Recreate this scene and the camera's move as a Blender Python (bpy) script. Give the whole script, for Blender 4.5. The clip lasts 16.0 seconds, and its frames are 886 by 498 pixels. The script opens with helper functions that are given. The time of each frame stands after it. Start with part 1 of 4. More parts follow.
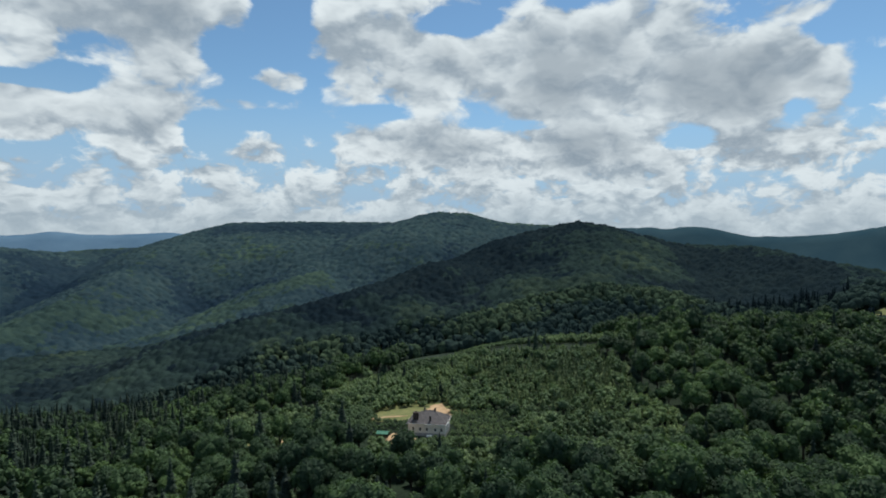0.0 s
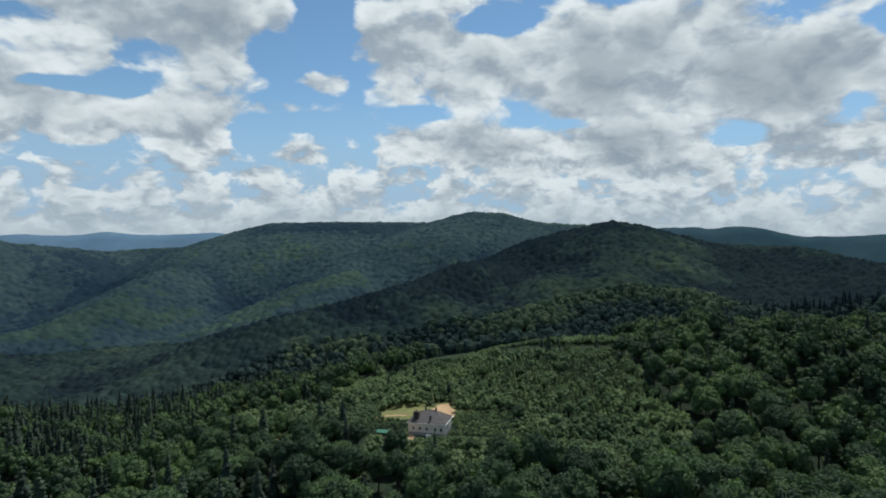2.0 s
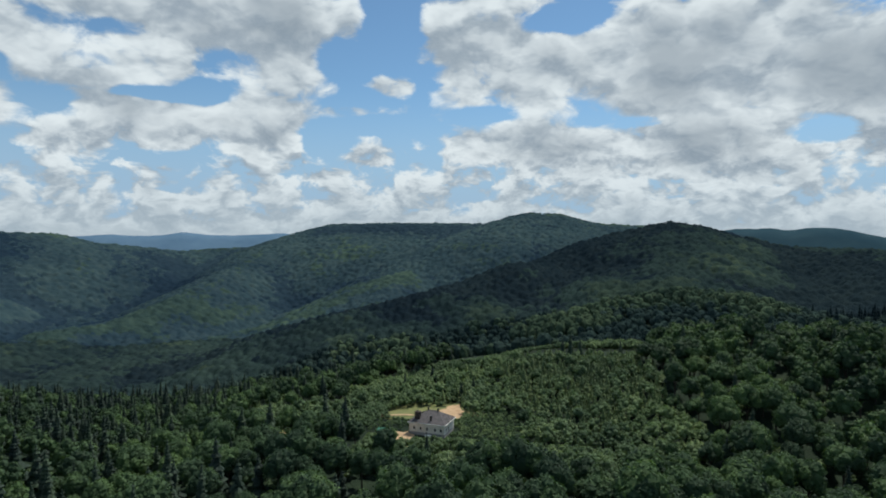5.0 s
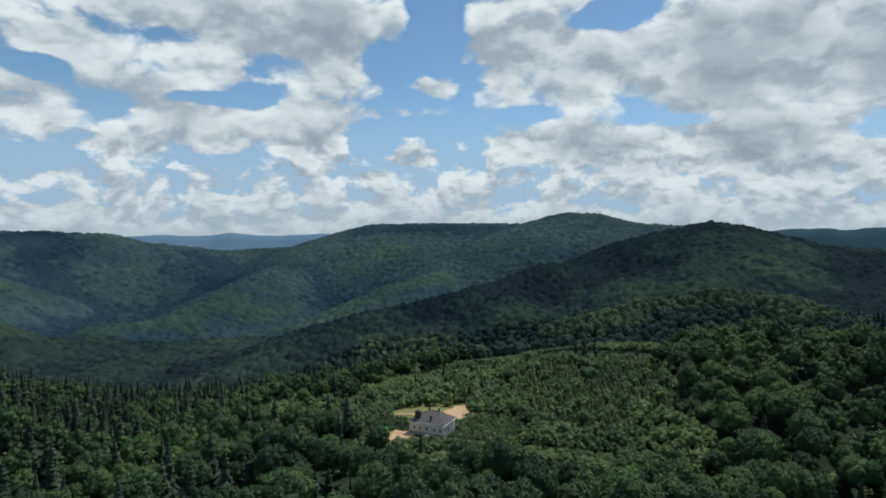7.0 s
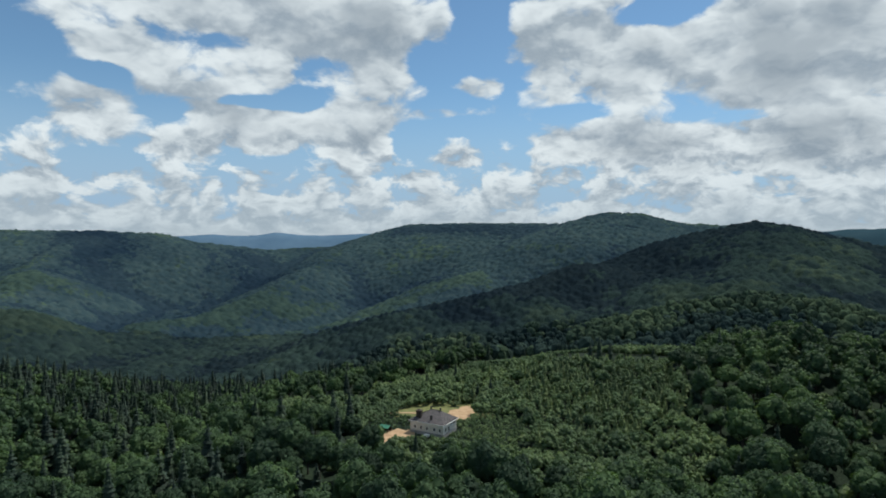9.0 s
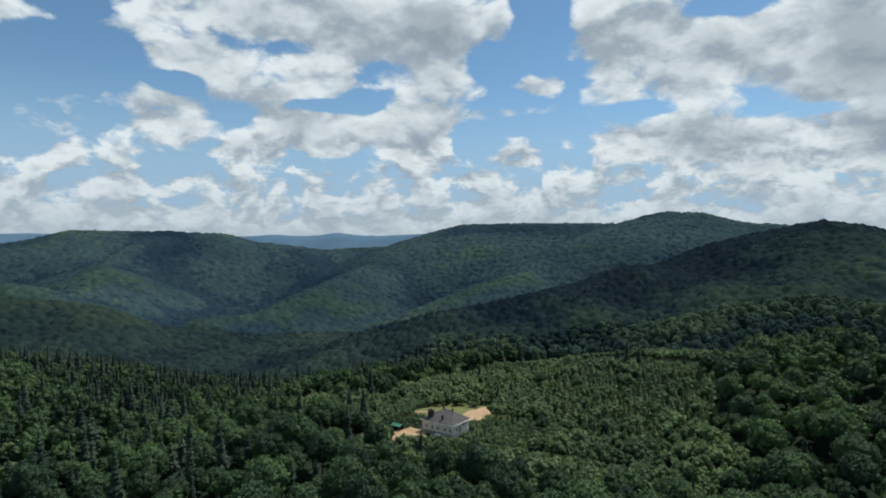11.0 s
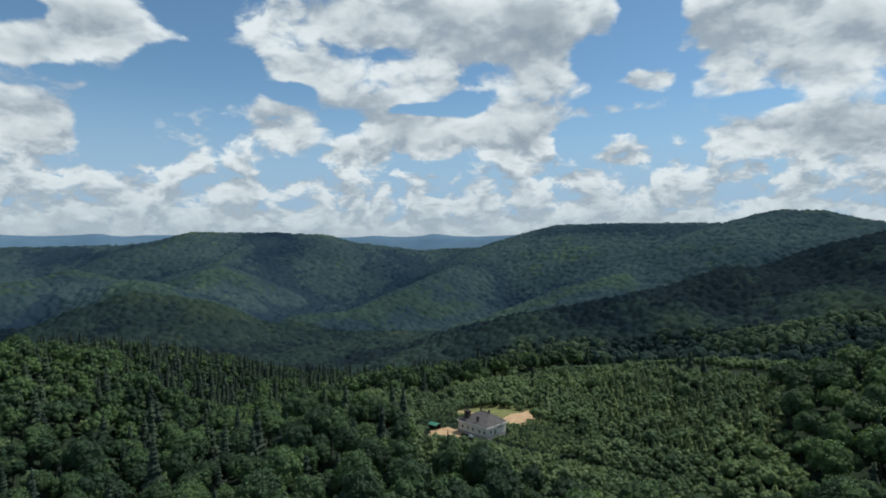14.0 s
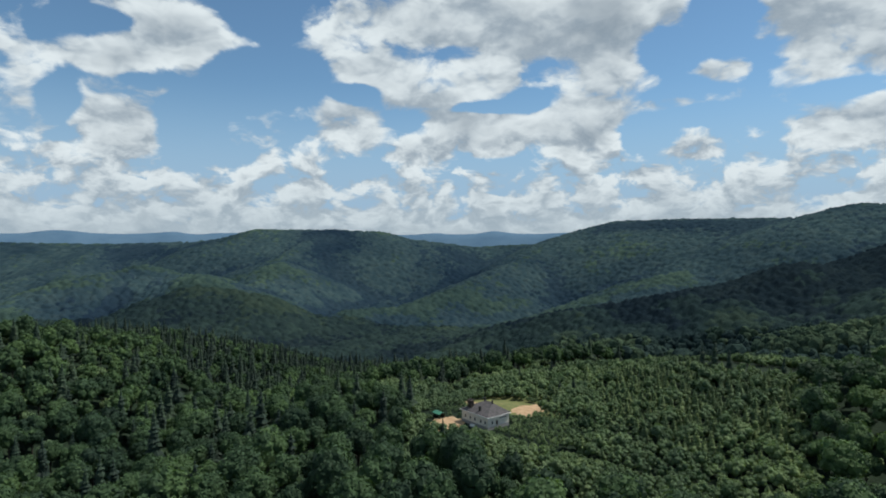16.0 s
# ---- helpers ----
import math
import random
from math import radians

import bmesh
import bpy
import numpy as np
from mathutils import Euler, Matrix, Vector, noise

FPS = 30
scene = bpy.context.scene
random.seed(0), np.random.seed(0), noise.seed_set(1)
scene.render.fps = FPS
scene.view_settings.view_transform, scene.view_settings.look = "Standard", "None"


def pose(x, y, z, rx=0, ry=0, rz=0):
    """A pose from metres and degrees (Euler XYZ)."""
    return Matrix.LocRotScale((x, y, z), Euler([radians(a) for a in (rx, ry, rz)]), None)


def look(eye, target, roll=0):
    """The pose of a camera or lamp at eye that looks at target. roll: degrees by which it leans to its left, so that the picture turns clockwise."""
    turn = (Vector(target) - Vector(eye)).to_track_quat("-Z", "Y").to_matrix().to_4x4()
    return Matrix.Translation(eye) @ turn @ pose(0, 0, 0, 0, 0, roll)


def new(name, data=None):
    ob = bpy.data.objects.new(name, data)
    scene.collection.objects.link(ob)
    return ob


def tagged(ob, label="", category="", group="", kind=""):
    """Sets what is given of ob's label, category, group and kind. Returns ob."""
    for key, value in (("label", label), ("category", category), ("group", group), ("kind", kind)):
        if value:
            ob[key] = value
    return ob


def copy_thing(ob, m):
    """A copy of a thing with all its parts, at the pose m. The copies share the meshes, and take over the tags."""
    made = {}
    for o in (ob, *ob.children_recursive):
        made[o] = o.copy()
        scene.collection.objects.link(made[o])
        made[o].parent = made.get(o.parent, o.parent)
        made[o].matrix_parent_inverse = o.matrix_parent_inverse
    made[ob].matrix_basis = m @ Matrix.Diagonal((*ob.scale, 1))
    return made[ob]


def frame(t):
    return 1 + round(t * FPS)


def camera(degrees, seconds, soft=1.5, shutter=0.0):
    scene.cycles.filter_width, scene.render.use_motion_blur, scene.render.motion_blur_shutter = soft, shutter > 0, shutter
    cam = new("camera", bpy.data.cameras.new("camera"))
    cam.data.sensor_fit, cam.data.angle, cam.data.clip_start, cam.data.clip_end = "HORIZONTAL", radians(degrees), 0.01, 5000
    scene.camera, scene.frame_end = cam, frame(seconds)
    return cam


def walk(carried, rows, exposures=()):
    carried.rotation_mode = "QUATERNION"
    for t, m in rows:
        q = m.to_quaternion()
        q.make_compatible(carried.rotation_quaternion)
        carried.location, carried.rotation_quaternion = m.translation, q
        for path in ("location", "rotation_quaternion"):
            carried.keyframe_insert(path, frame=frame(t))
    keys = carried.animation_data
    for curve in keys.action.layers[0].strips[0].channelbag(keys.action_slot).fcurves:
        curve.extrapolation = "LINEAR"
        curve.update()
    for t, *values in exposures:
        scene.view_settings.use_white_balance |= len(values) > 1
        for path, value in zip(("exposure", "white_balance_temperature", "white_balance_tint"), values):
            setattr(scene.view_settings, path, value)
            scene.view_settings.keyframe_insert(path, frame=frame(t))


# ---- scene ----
cam = camera(75.2, 16.0, soft=1.85)
METRES, EYE, TILT, LEAN, TURN = 200.0, 90.0, -1.4, 0.0, 0.0
ROWS = [
    (0.0, 0.0, 0.0, 0.0, 0.0, 0.0, -0.0),
    (0.5, 0.0225, 0.0006, -0.0, 0.99, -0.02, -0.02),
    (1.0, 0.0452, 0.0015, -0.0002, 1.98, -0.03, -0.03),
    (1.5, 0.0679, 0.0031, -0.0003, 2.99, -0.02, -0.07),
    (2.0, 0.0918, 0.0049, -0.0006, 4.05, -0.0, -0.08),
    (2.5, 0.1152, 0.0073, -0.0008, 5.09, -0.0, -0.13),
    (3.0, 0.1385, 0.0102, -0.0011, 6.13, 0.01, -0.18),
    (3.5, 0.1623, 0.0135, -0.0012, 7.18, 0.01, -0.23),
    (4.0, 0.186, 0.0174, -0.0017, 8.32, 0.04, -0.29),
    (6.5, 0.3055, 0.0461, -0.0027, 13.68, 0.09, -0.43),
    (7.0, 0.3289, 0.0529, -0.003, 14.81, 0.08, -0.47),
    (7.5, 0.352, 0.0602, -0.0034, 15.91, 0.07, -0.52),
    (8.0, 0.3751, 0.068, -0.0037, 17.01, 0.07, -0.57),
    (8.5, 0.3977, 0.0763, -0.0038, 18.09, 0.05, -0.63),
    (9.0, 0.4205, 0.085, -0.004, 19.18, 0.05, -0.67),
    (11.5, 0.5411, 0.1412, -0.0044, 26.8, -0.01, -0.84),
    (12.0, 0.5622, 0.1532, -0.0044, 28.59, -0.02, -0.86),
    (12.5, 0.5829, 0.1665, -0.0044, 30.37, -0.04, -0.86),
    (13.0, 0.6034, 0.1798, -0.0049, 32.04, -0.03, -0.88),
    (13.5, 0.6234, 0.1942, -0.0053, 33.6, -0.05, -0.9),
    (14.0, 0.6426, 0.2089, -0.0053, 35.11, -0.06, -0.92),
    (14.5, 0.6615, 0.2241, -0.0056, 36.58, -0.07, -0.94),
    (15.0, 0.6799, 0.2397, -0.0059, 38.05, -0.09, -0.98),
    (15.5, 0.698, 0.2561, -0.0063, 39.53, -0.11, -1.01),
    (15.6, 0.7016, 0.2594, -0.0066, 39.84, -0.12, -1.01),
    (15.7, 0.7122, 0.2689, -0.0112, 40.20, -0.17, -1.00),
    (15.8, 0.7229, 0.2782, -0.0160, 40.56, -0.23, -0.99),
    (15.9, 0.7334, 0.2877, -0.0209, 40.93, -0.30, -0.97),
    (16.0, 0.7440, 0.2971, -0.0256, 41.30, -0.36, -0.96),
]
walk(cam, [(t, pose(0, 0, EYE, TILT, LEAN, TURN) @ pose(METRES * x, METRES * y, METRES * z, 90 + pitch, roll, yaw)) for t, x, y, z, yaw, pitch, roll in ROWS])

# ---- daylight: broken cumulus, sun high ahead and to the right ----
SUN_HEIGHT, SUN_BEARING = radians(58), radians(25)
sun_data = bpy.data.lights.new("sun", "SUN")
sun_data.energy, sun_data.angle, sun_data.color = 4.8, radians(0.6), (1.0, 0.95, 0.87)
sun = new("sun", sun_data)
sun_way = Vector((math.sin(SUN_BEARING) * math.cos(SUN_HEIGHT), math.cos(SUN_BEARING) * math.cos(SUN_HEIGHT), math.sin(SUN_HEIGHT)))
sun.matrix_world = look(sun_way * 900, (0, 0, 0))
scene.view_settings.exposure = 0.0

world = bpy.data.worlds.new("sky")
scene.world = world
world.use_nodes = True
wt = world.node_tree
wt.nodes.clear()


def wmath(op, a, b=None, c=None, clamp=False):
    n = wt.nodes.new("ShaderNodeMath")
    n.operation, n.use_clamp = op, clamp
    for i, v in enumerate((a, b, c)):
        if v is None:
            continue
        if isinstance(v, (int, float)):
            n.inputs[i].default_value = v
        else:
            wt.links.new(v, n.inputs[i])
    return n.outputs[0]


def wstep(value, low, high, out_low=0.0, out_high=1.0):
    n = wt.nodes.new("ShaderNodeMapRange")
    n.interpolation_type = "SMOOTHSTEP"
    wt.links.new(value, n.inputs["Value"])
    for key, v in (("From Min", low), ("From Max", high), ("To Min", out_low), ("To Max", out_high)):
        n.inputs[key].default_value = v
    return n.outputs["Result"]


def wnoise(vector, scale, detail, rough, lac=2.0):
    n = wt.nodes.new("ShaderNodeTexNoise")
    wt.links.new(vector, n.inputs["Vector"])
    n.inputs["Scale"].default_value, n.inputs["Detail"].default_value = scale, detail
    n.inputs["Roughness"].default_value, n.inputs["Lacunarity"].default_value = rough, lac
    return n.outputs["Fac"]


def wmix(fac, a, b):
    n = wt.nodes.new("ShaderNodeMix")
    n.data_type = "RGBA"
    wt.links.new(fac, n.inputs[0])
    for i, v in ((6, a), (7, b)):
        if isinstance(v, tuple):
            n.inputs[i].default_value = (*v, 1)
        else:
            wt.links.new(v, n.inputs[i])
    return n.outputs[2]


def wcombine(x, y, z=0.0):
    n = wt.nodes.new("ShaderNodeCombineXYZ")
    for i, v in enumerate((x, y, z)):
        if isinstance(v, (int, float)):
            n.inputs[i].default_value = v
        else:
            wt.links.new(v, n.inputs[i])
    return n.outputs[0]


sky_way = wt.nodes.new("ShaderNodeTexCoord").outputs["Generated"]
split = wt.nodes.new("ShaderNodeSeparateXYZ")
wt.links.new(sky_way, split.inputs[0])
way_x, way_y, way_z = split.outputs
bearing = wmath("MULTIPLY", wmath("ARCTAN2", wmath("MULTIPLY", way_x, -1.0), way_y), 57.2958)
height = wmath("MULTIPLY", wmath("ARCSINE", way_z), 57.2958)
place = wcombine(bearing, height)
masses = None


def cloud(az, el, wide, tall, amount):
    """A cloud mass, or where amount is negative a gap of blue: bearing and height in degrees, half sizes."""
    global masses
    shift = wt.nodes.new("ShaderNodeVectorMath")
    shift.operation = "SUBTRACT"
    wt.links.new(place, shift.inputs[0])
    shift.inputs[1].default_value = (az, el, 0)
    size = wt.nodes.new("ShaderNodeVectorMath")
    size.operation = "MULTIPLY"
    wt.links.new(shift.outputs[0], size.inputs[0])
    size.inputs[1].default_value = (1 / wide, 1 / tall, 0)
    span = wt.nodes.new("ShaderNodeVectorMath")
    span.operation = "LENGTH"
    wt.links.new(size.outputs[0], span.inputs[0])
    blob = wstep(span.outputs["Value"], 0.5, 1.45, amount, 0.0)
    masses = blob if masses is None else wmath("ADD", masses, blob)


cloud(36.3, 20.0, 16.0, 2.8, 1)
cloud(31.3, 16.0, 7.8, 2.9, 0.9)
cloud(47.7, 15.8, 3.9, 1.5, 1)
cloud(43.8, 13.5, 3.4, 1.6, 0.9)
cloud(40.8, 11.2, 2.7, 1.6, 0.8)
cloud(50.1, 10.7, 3.2, 2.2, 1)
cloud(42.8, 8.4, 3.4, 1.5, 0.9)
cloud(36.1, 10.0, 4.1, 2.1, 1)
cloud(28.2, 10.8, 4.7, 2.4, 1)
cloud(26.9, 8.0, 2.7, 1.9, 0.8)
cloud(19.8, 11.9, 2.3, 0.7, 0.7)
cloud(15.6, 14.4, 2.4, 1.0, 0.9)
cloud(5.1, 16.4, 7.7, 3.6, 1)
cloud(-7.3, 15.9, 7.2, 4.7, 1)
cloud(-16.2, 15.2, 7.8, 5.6, 1)
cloud(2.3, 9.0, 7.5, 1.8, 1)
cloud(-7.3, 8.0, 9.2, 2.3, 1)
cloud(-16.3, 7.9, 6.2, 2.6, 1)
cloud(17.8, 7.9, 3.4, 1.0, 0.7)
cloud(15.5, 20.3, 2.9, 3.9, -1.6)
cloud(19.8, 16.5, 2.6, 1.7, -1.2)
cloud(37.1, 12.4, 4.8, 0.6, -1.1)
cloud(50.1, 13.5, 2.2, 1.0, -1.3)
cloud(22.0, 9.2, 2.5, 1.9, -1.3)
cloud(15.9, 10.7, 4.2, 0.9, -1)
cloud(18.4, 13.4, 2.1, 0.8, -0.6)
cloud(42.2, 14.4, 2.0, 0.8, -0.9)
cloud(49.6, 6.7, 3.4, 0.7, -1)
cloud(36.9, 6.9, 3.9, 0.7, -0.8)
cloud(-1.3, 20.1, 4.2, 1.2, -1)
cloud(6.7, 11.8, 3.3, 0.8, -0.8)
cloud(-8.7, 10.6, 2.4, 0.5, -0.7)
cloud(40.0, 17.4, 2.8, 0.6, -0.5)
cloud(32.9, 13.1, 2.5, 1.0, -0.6)
cloud(-26.6, 13.4, 5.7, 3.4, 1.6)
cloud(-33.5, 12.9, 1.9, 3.8, 0.8)
cloud(-31.8, 10.9, 1.4, 0.8, -0.6)
cloud(-33.5, 16.5, 1.9, 1.2, -0.9)
cloud(-22.4, 8.6, 2.1, 0.9, -1.1)
cloud(-29.7, 7.4, 6.2, 1.9, 1)
cloud(-13.1, 18.5, 4.7, 2.4, 0.5)
cloud(-16.3, 12.6, 0.8, 1.0, 0.5)
cloud(72.2, 15.0, 4.1, 1.4, 1.1)
cloud(64.7, 17.3, 3.4, 2.2, 1.1)
cloud(57.6, 14.8, 5.3, 2.2, -1.6)
cloud(70.7, 9.1, 3.1, 2.3, 1.1)
cloud(64.8, 9.2, 2.5, 3.4, -1.4)
cloud(68.4, 13.8, 2.1, 1.2, -0.8)
cloud(75.0, 11.1, 1.5, 1.8, -1.2)
cloud(75.1, 6.8, 0.9, 0.9, 0.7)
cloud(71.6, 17.9, 2.3, 0.8, -0.9)
cloud(57.8, 18.6, 3.0, 1.1, -0.8)

# broken cumulus: large masses above, small crowded ones towards the horizon
flat = wcombine(way_x, way_y, wmath("MULTIPLY", way_z, 1.7))
high_part = wstep(height, 4.0, 15.0)


def wshift(vector, dz):
    n = wt.nodes.new("ShaderNodeVectorMath")
    n.operation = "ADD"
    wt.links.new(vector, n.inputs[0])
    n.inputs[1].default_value = (0, 0, dz)
    return n.outputs[0]


def wpuffs(vector, scale):
    n = wt.nodes.new("ShaderNodeTexVoronoi")
    n.feature, n.normalize = "SMOOTH_F1", True
    wt.links.new(vector, n.inputs["Vector"])
    n.inputs["Scale"].default_value, n.inputs["Smoothness"].default_value = scale, 0.35
    n.inputs["Detail"].default_value, n.inputs["Roughness"].default_value = 3.0, 0.55
    return wmath("SUBTRACT", 0.45, n.outputs["Distance"])


def billows(vector, fine=True):
    warp = wt.nodes.new("ShaderNodeTexNoise")
    wt.links.new(vector, warp.inputs["Vector"])
    warp.inputs["Scale"].default_value, warp.inputs["Detail"].default_value = 14.0, 5.0 if fine else 2.0
    bend = wt.nodes.new("ShaderNodeVectorMath")
    bend.operation = "MULTIPLY_ADD"
    wt.links.new(warp.outputs["Color"], bend.inputs[0])
    bend.inputs[1].default_value = (0.07, 0.07, 0.07)
    wt.links.new(vector, bend.inputs[2])
    bent = bend.outputs[0]
    large = wnoise(bent, 7.0, 9 if fine else 4, 0.55)
    small = wnoise(bent, 17.0, 8 if fine else 4, 0.56)
    low_part = wmath("SUBTRACT", 1.0, high_part)
    body = wmath("ADD", wmath("MULTIPLY", large, high_part), wmath("MULTIPLY", small, low_part))
    puff = wmath("ADD", wmath("MULTIPLY", wpuffs(bent, 16.0), high_part), wmath("MULTIPLY", wpuffs(bent, 30.0), low_part))
    return wmath("ADD", body, wmath("MULTIPLY", puff, 0.20))


billow = billows(flat)
soft_here, soft_above = billows(flat, False), billows(wshift(flat, 0.045), False)
low_band = wmath("ADD", wstep(height, 3.0, 8.0, 0.10, 0.0), wstep(height, 0.0, 3.5, 0.16, 0.0))
held = wmath("MINIMUM", wmath("MAXIMUM", masses, -1.3), 1.3)
shape = wmath("ADD", wmath("MULTIPLY", held, 0.17), low_band)
density = wmath("ADD", shape, billow)
cover = wstep(density, 0.50, 0.625)
heavy = wmath("ADD", wmath("MULTIPLY", wmath("MINIMUM", masses, 1.9), 0.17), low_band)
thick = wstep(wmath("ADD", heavy, soft_here), 0.64, 0.96)
relief = wstep(wmath("SUBTRACT", soft_above, soft_here), -0.15, 0.15)
crisp = wstep(wmath("SUBTRACT", billow, soft_here), -0.10, 0.12)
tone = wmix(relief, (0.78, 0.865, 0.90), (0.24, 0.32, 0.40))
tone = wmix(wmath("MULTIPLY", crisp, 0.38), tone, (0.83, 0.89, 0.91))
tone = wmix(wmath("MULTIPLY", thick, 0.66), tone, (0.225, 0.29, 0.355))
tone = wmix(wstep(height, 0.0, 8.0, 0.5, 0.0), tone, (0.47, 0.575, 0.645))
air = wt.nodes.new("ShaderNodeTexSky")
air.sky_type, air.sun_disc = "NISHITA", False
air.sun_elevation, air.sun_rotation = SUN_HEIGHT, SUN_BEARING
air.altitude, air.air_density, air.dust_density, air.ozone_density = 900, 1.0, 0.3, 1.5
blue_part = wt.nodes.new("ShaderNodeBackground")
blue_part.inputs["Strength"].default_value = 0.098
clear = wt.nodes.new("ShaderNodeMix")
clear.data_type, clear.blend_type = "RGBA", "MULTIPLY"
clear.inputs[0].default_value, clear.inputs[7].default_value = 1.0, (0.82, 1.03, 1.06, 1)
wt.links.new(air.outputs[0], clear.inputs[6])
veiled = wmix(wstep(height, 2.0, 15.0, 0.9, 0.0), clear.outputs[2], (3.2, 4.7, 6.5))
wt.links.new(veiled, blue_part.inputs["Color"])
cloud_part = wt.nodes.new("ShaderNodeBackground")
cloud_part.inputs["Strength"].default_value = 0.95
wt.links.new(tone, cloud_part.inputs["Color"])
both = wt.nodes.new("ShaderNodeMixShader")
wt.links.new(cover, both.inputs[0])
wt.links.new(blue_part.outputs[0], both.inputs[1])
wt.links.new(cloud_part.outputs[0], both.inputs[2])
wt.links.new(both.outputs[0], wt.nodes.new("ShaderNodeOutputWorld").inputs[0])


# ---- materials ----
def material(name, rough=0.8, gloss=0.3):
    m = bpy.data.materials.new(name)
    m.use_nodes = True
    shader = m.node_tree.nodes["Principled BSDF"]
    shader.inputs["Roughness"].default_value = rough
    shader.inputs["Specular IOR Level"].default_value = gloss
    return m, m.node_tree, shader


def ramp(tree, source, stops):
    r = tree.nodes.new("ShaderNodeValToRGB")
    while len(r.color_ramp.elements) < len(stops):
        r.color_ramp.elements.new(0.5)
    for e, (at, colour) in zip(r.color_ramp.elements, stops):
        e.position, e.color = at, (*colour, 1)
    tree.links.new(source, r.inputs[0])
    return r.outputs[0]


def texture(tree, kind, scale, detail=4.0, rough=0.55):
    n = tree.nodes.new(kind)
    tree.links.new(tree.nodes.new("ShaderNodeNewGeometry").outputs["Position"], n.inputs["Vector"])
    n.inputs["Scale"].default_value = scale
    if kind == "ShaderNodeTexNoise":
        n.inputs["Detail"].default_value, n.inputs["Roughness"].default_value = detail, rough
    return n


def blend(tree, mode, fac, a, b):
    n = tree.nodes.new("ShaderNodeMix")
    n.data_type, n.blend_type = "RGBA", mode
    for socket, v in ((n.inputs[0], fac), (n.inputs[6], a), (n.inputs[7], b)):
        if isinstance(v, (int, float)):
            socket.default_value = v
        elif isinstance(v, tuple):
            socket.default_value = (*v, 1)
        else:
            tree.links.new(v, socket)
    return n.outputs[2]


def bumped(tree, shader, source, strength, distance):
    b = tree.nodes.new("ShaderNodeBump")
    b.inputs["Strength"].default_value, b.inputs["Distance"].default_value = strength, distance
    tree.links.new(source, b.inputs["Height"])
    tree.links.new(b.outputs[0], shader.inputs["Normal"])


def foliage(name, dark, mid, light, tree_size, stand_shade_size=90.0, through_light=0.25, lump=0.0, gloss=0.12, spread=0.2, crowned=False):
    """Leaves: hue from tree to tree, stand patches that also paint cloud shade, fine mottling, some light passing
    through.
    """
    m, tree, shader = material(name, 0.7, gloss)
    cell = texture(tree, "ShaderNodeTexVoronoi", 1.0 / tree_size)
    parts = tree.nodes.new("ShaderNodeSeparateColor")
    tree.links.new(cell.outputs["Color"], parts.inputs[0])
    per_object = tree.nodes.new("ShaderNodeObjectInfo").outputs["Random"]
    mixed = tree.nodes.new("ShaderNodeMath")
    mixed.operation = "MULTIPLY_ADD"
    if crowned:
        own = tree.nodes.new("ShaderNodeAttribute")
        own.attribute_name = "crown"
        tree.links.new(own.outputs["Fac"], mixed.inputs[0])
    else:
        tree.links.new(parts.outputs[0], mixed.inputs[0])
    mixed.inputs[1].default_value = 0.75
    scaled = tree.nodes.new("ShaderNodeMath")
    scaled.operation = "MULTIPLY"
    scaled.inputs[1].default_value = 0.25
    tree.links.new(per_object, scaled.inputs[0])
    tree.links.new(scaled.outputs[0], mixed.inputs[2])
    hue = ramp(tree, mixed.outputs[0], ((0.05, dark), (0.5, mid), (0.95, light)))
    # Broad stand tones double as cloud shade put into the leaf colour.
    stand = ramp(tree, texture(tree, "ShaderNodeTexNoise", 1.0 / stand_shade_size, 5).outputs["Fac"], ((0.36, (0.66, 0.70, 0.74)), (0.62, (1.18, 1.14, 1.0))))
    island = tree.nodes.new("ShaderNodeNewGeometry").outputs["Random Per Island"]
    mottle = ramp(tree, island, ((0.0, (1 - spread,) * 3), (1.0, (1 + spread, 1 + spread, 1 + 0.85 * spread))))
    colour = blend(tree, "MULTIPLY", 1.0, blend(tree, "MULTIPLY", 1.0, hue, stand), mottle)
    tree.links.new(colour, shader.inputs["Base Color"])
    if lump:
        bumped(tree, shader, texture(tree, "ShaderNodeTexNoise", 1.0 / lump, 6, 0.65).outputs["Fac"], 0.55, lump * 0.9)
    if through_light:
        leaf = tree.nodes.new("ShaderNodeBsdfTranslucent")
        tree.links.new(blend(tree, "MULTIPLY", 1.0, colour, (1.35, 1.5, 0.75)), leaf.inputs["Color"])
        both_ways = tree.nodes.new("ShaderNodeMixShader")
        both_ways.inputs[0].default_value = through_light
        tree.links.new(shader.outputs[0], both_ways.inputs[1])
        tree.links.new(leaf.outputs[0], both_ways.inputs[2])
        tree.links.new(both_ways.outputs[0], tree.nodes["Material Output"].inputs[0])
    return m


BEECH = foliage("beech_leaves", (0.024, 0.047, 0.031), (0.040, 0.075, 0.040), (0.071, 0.123, 0.052), 9.0, through_light=0.24)
YOUNG = foliage("young_leaves", (0.077, 0.123, 0.068), (0.117, 0.174, 0.093), (0.173, 0.234, 0.125), 5.0, through_light=0.30)
SPRUCE = foliage("spruce_needles", (0.018, 0.033, 0.028), (0.027, 0.047, 0.035), (0.042, 0.068, 0.043), 6.0, through_light=0.08)
SAPLING = foliage("young_spruce_needles", (0.104, 0.153, 0.079), (0.144, 0.202, 0.097), (0.192, 0.251, 0.117), 3.5, through_light=0.35)
# Hill colours hold the dark of cloud shade and some haze blue.
FAR_SHADED_LEAF = foliage("shaded_hill_leaves", (0.013, 0.025, 0.028), (0.019, 0.033, 0.035), (0.025, 0.044, 0.042), 11.0, 260.0, 0.0, 2.6, 0.0, 0.08, True)
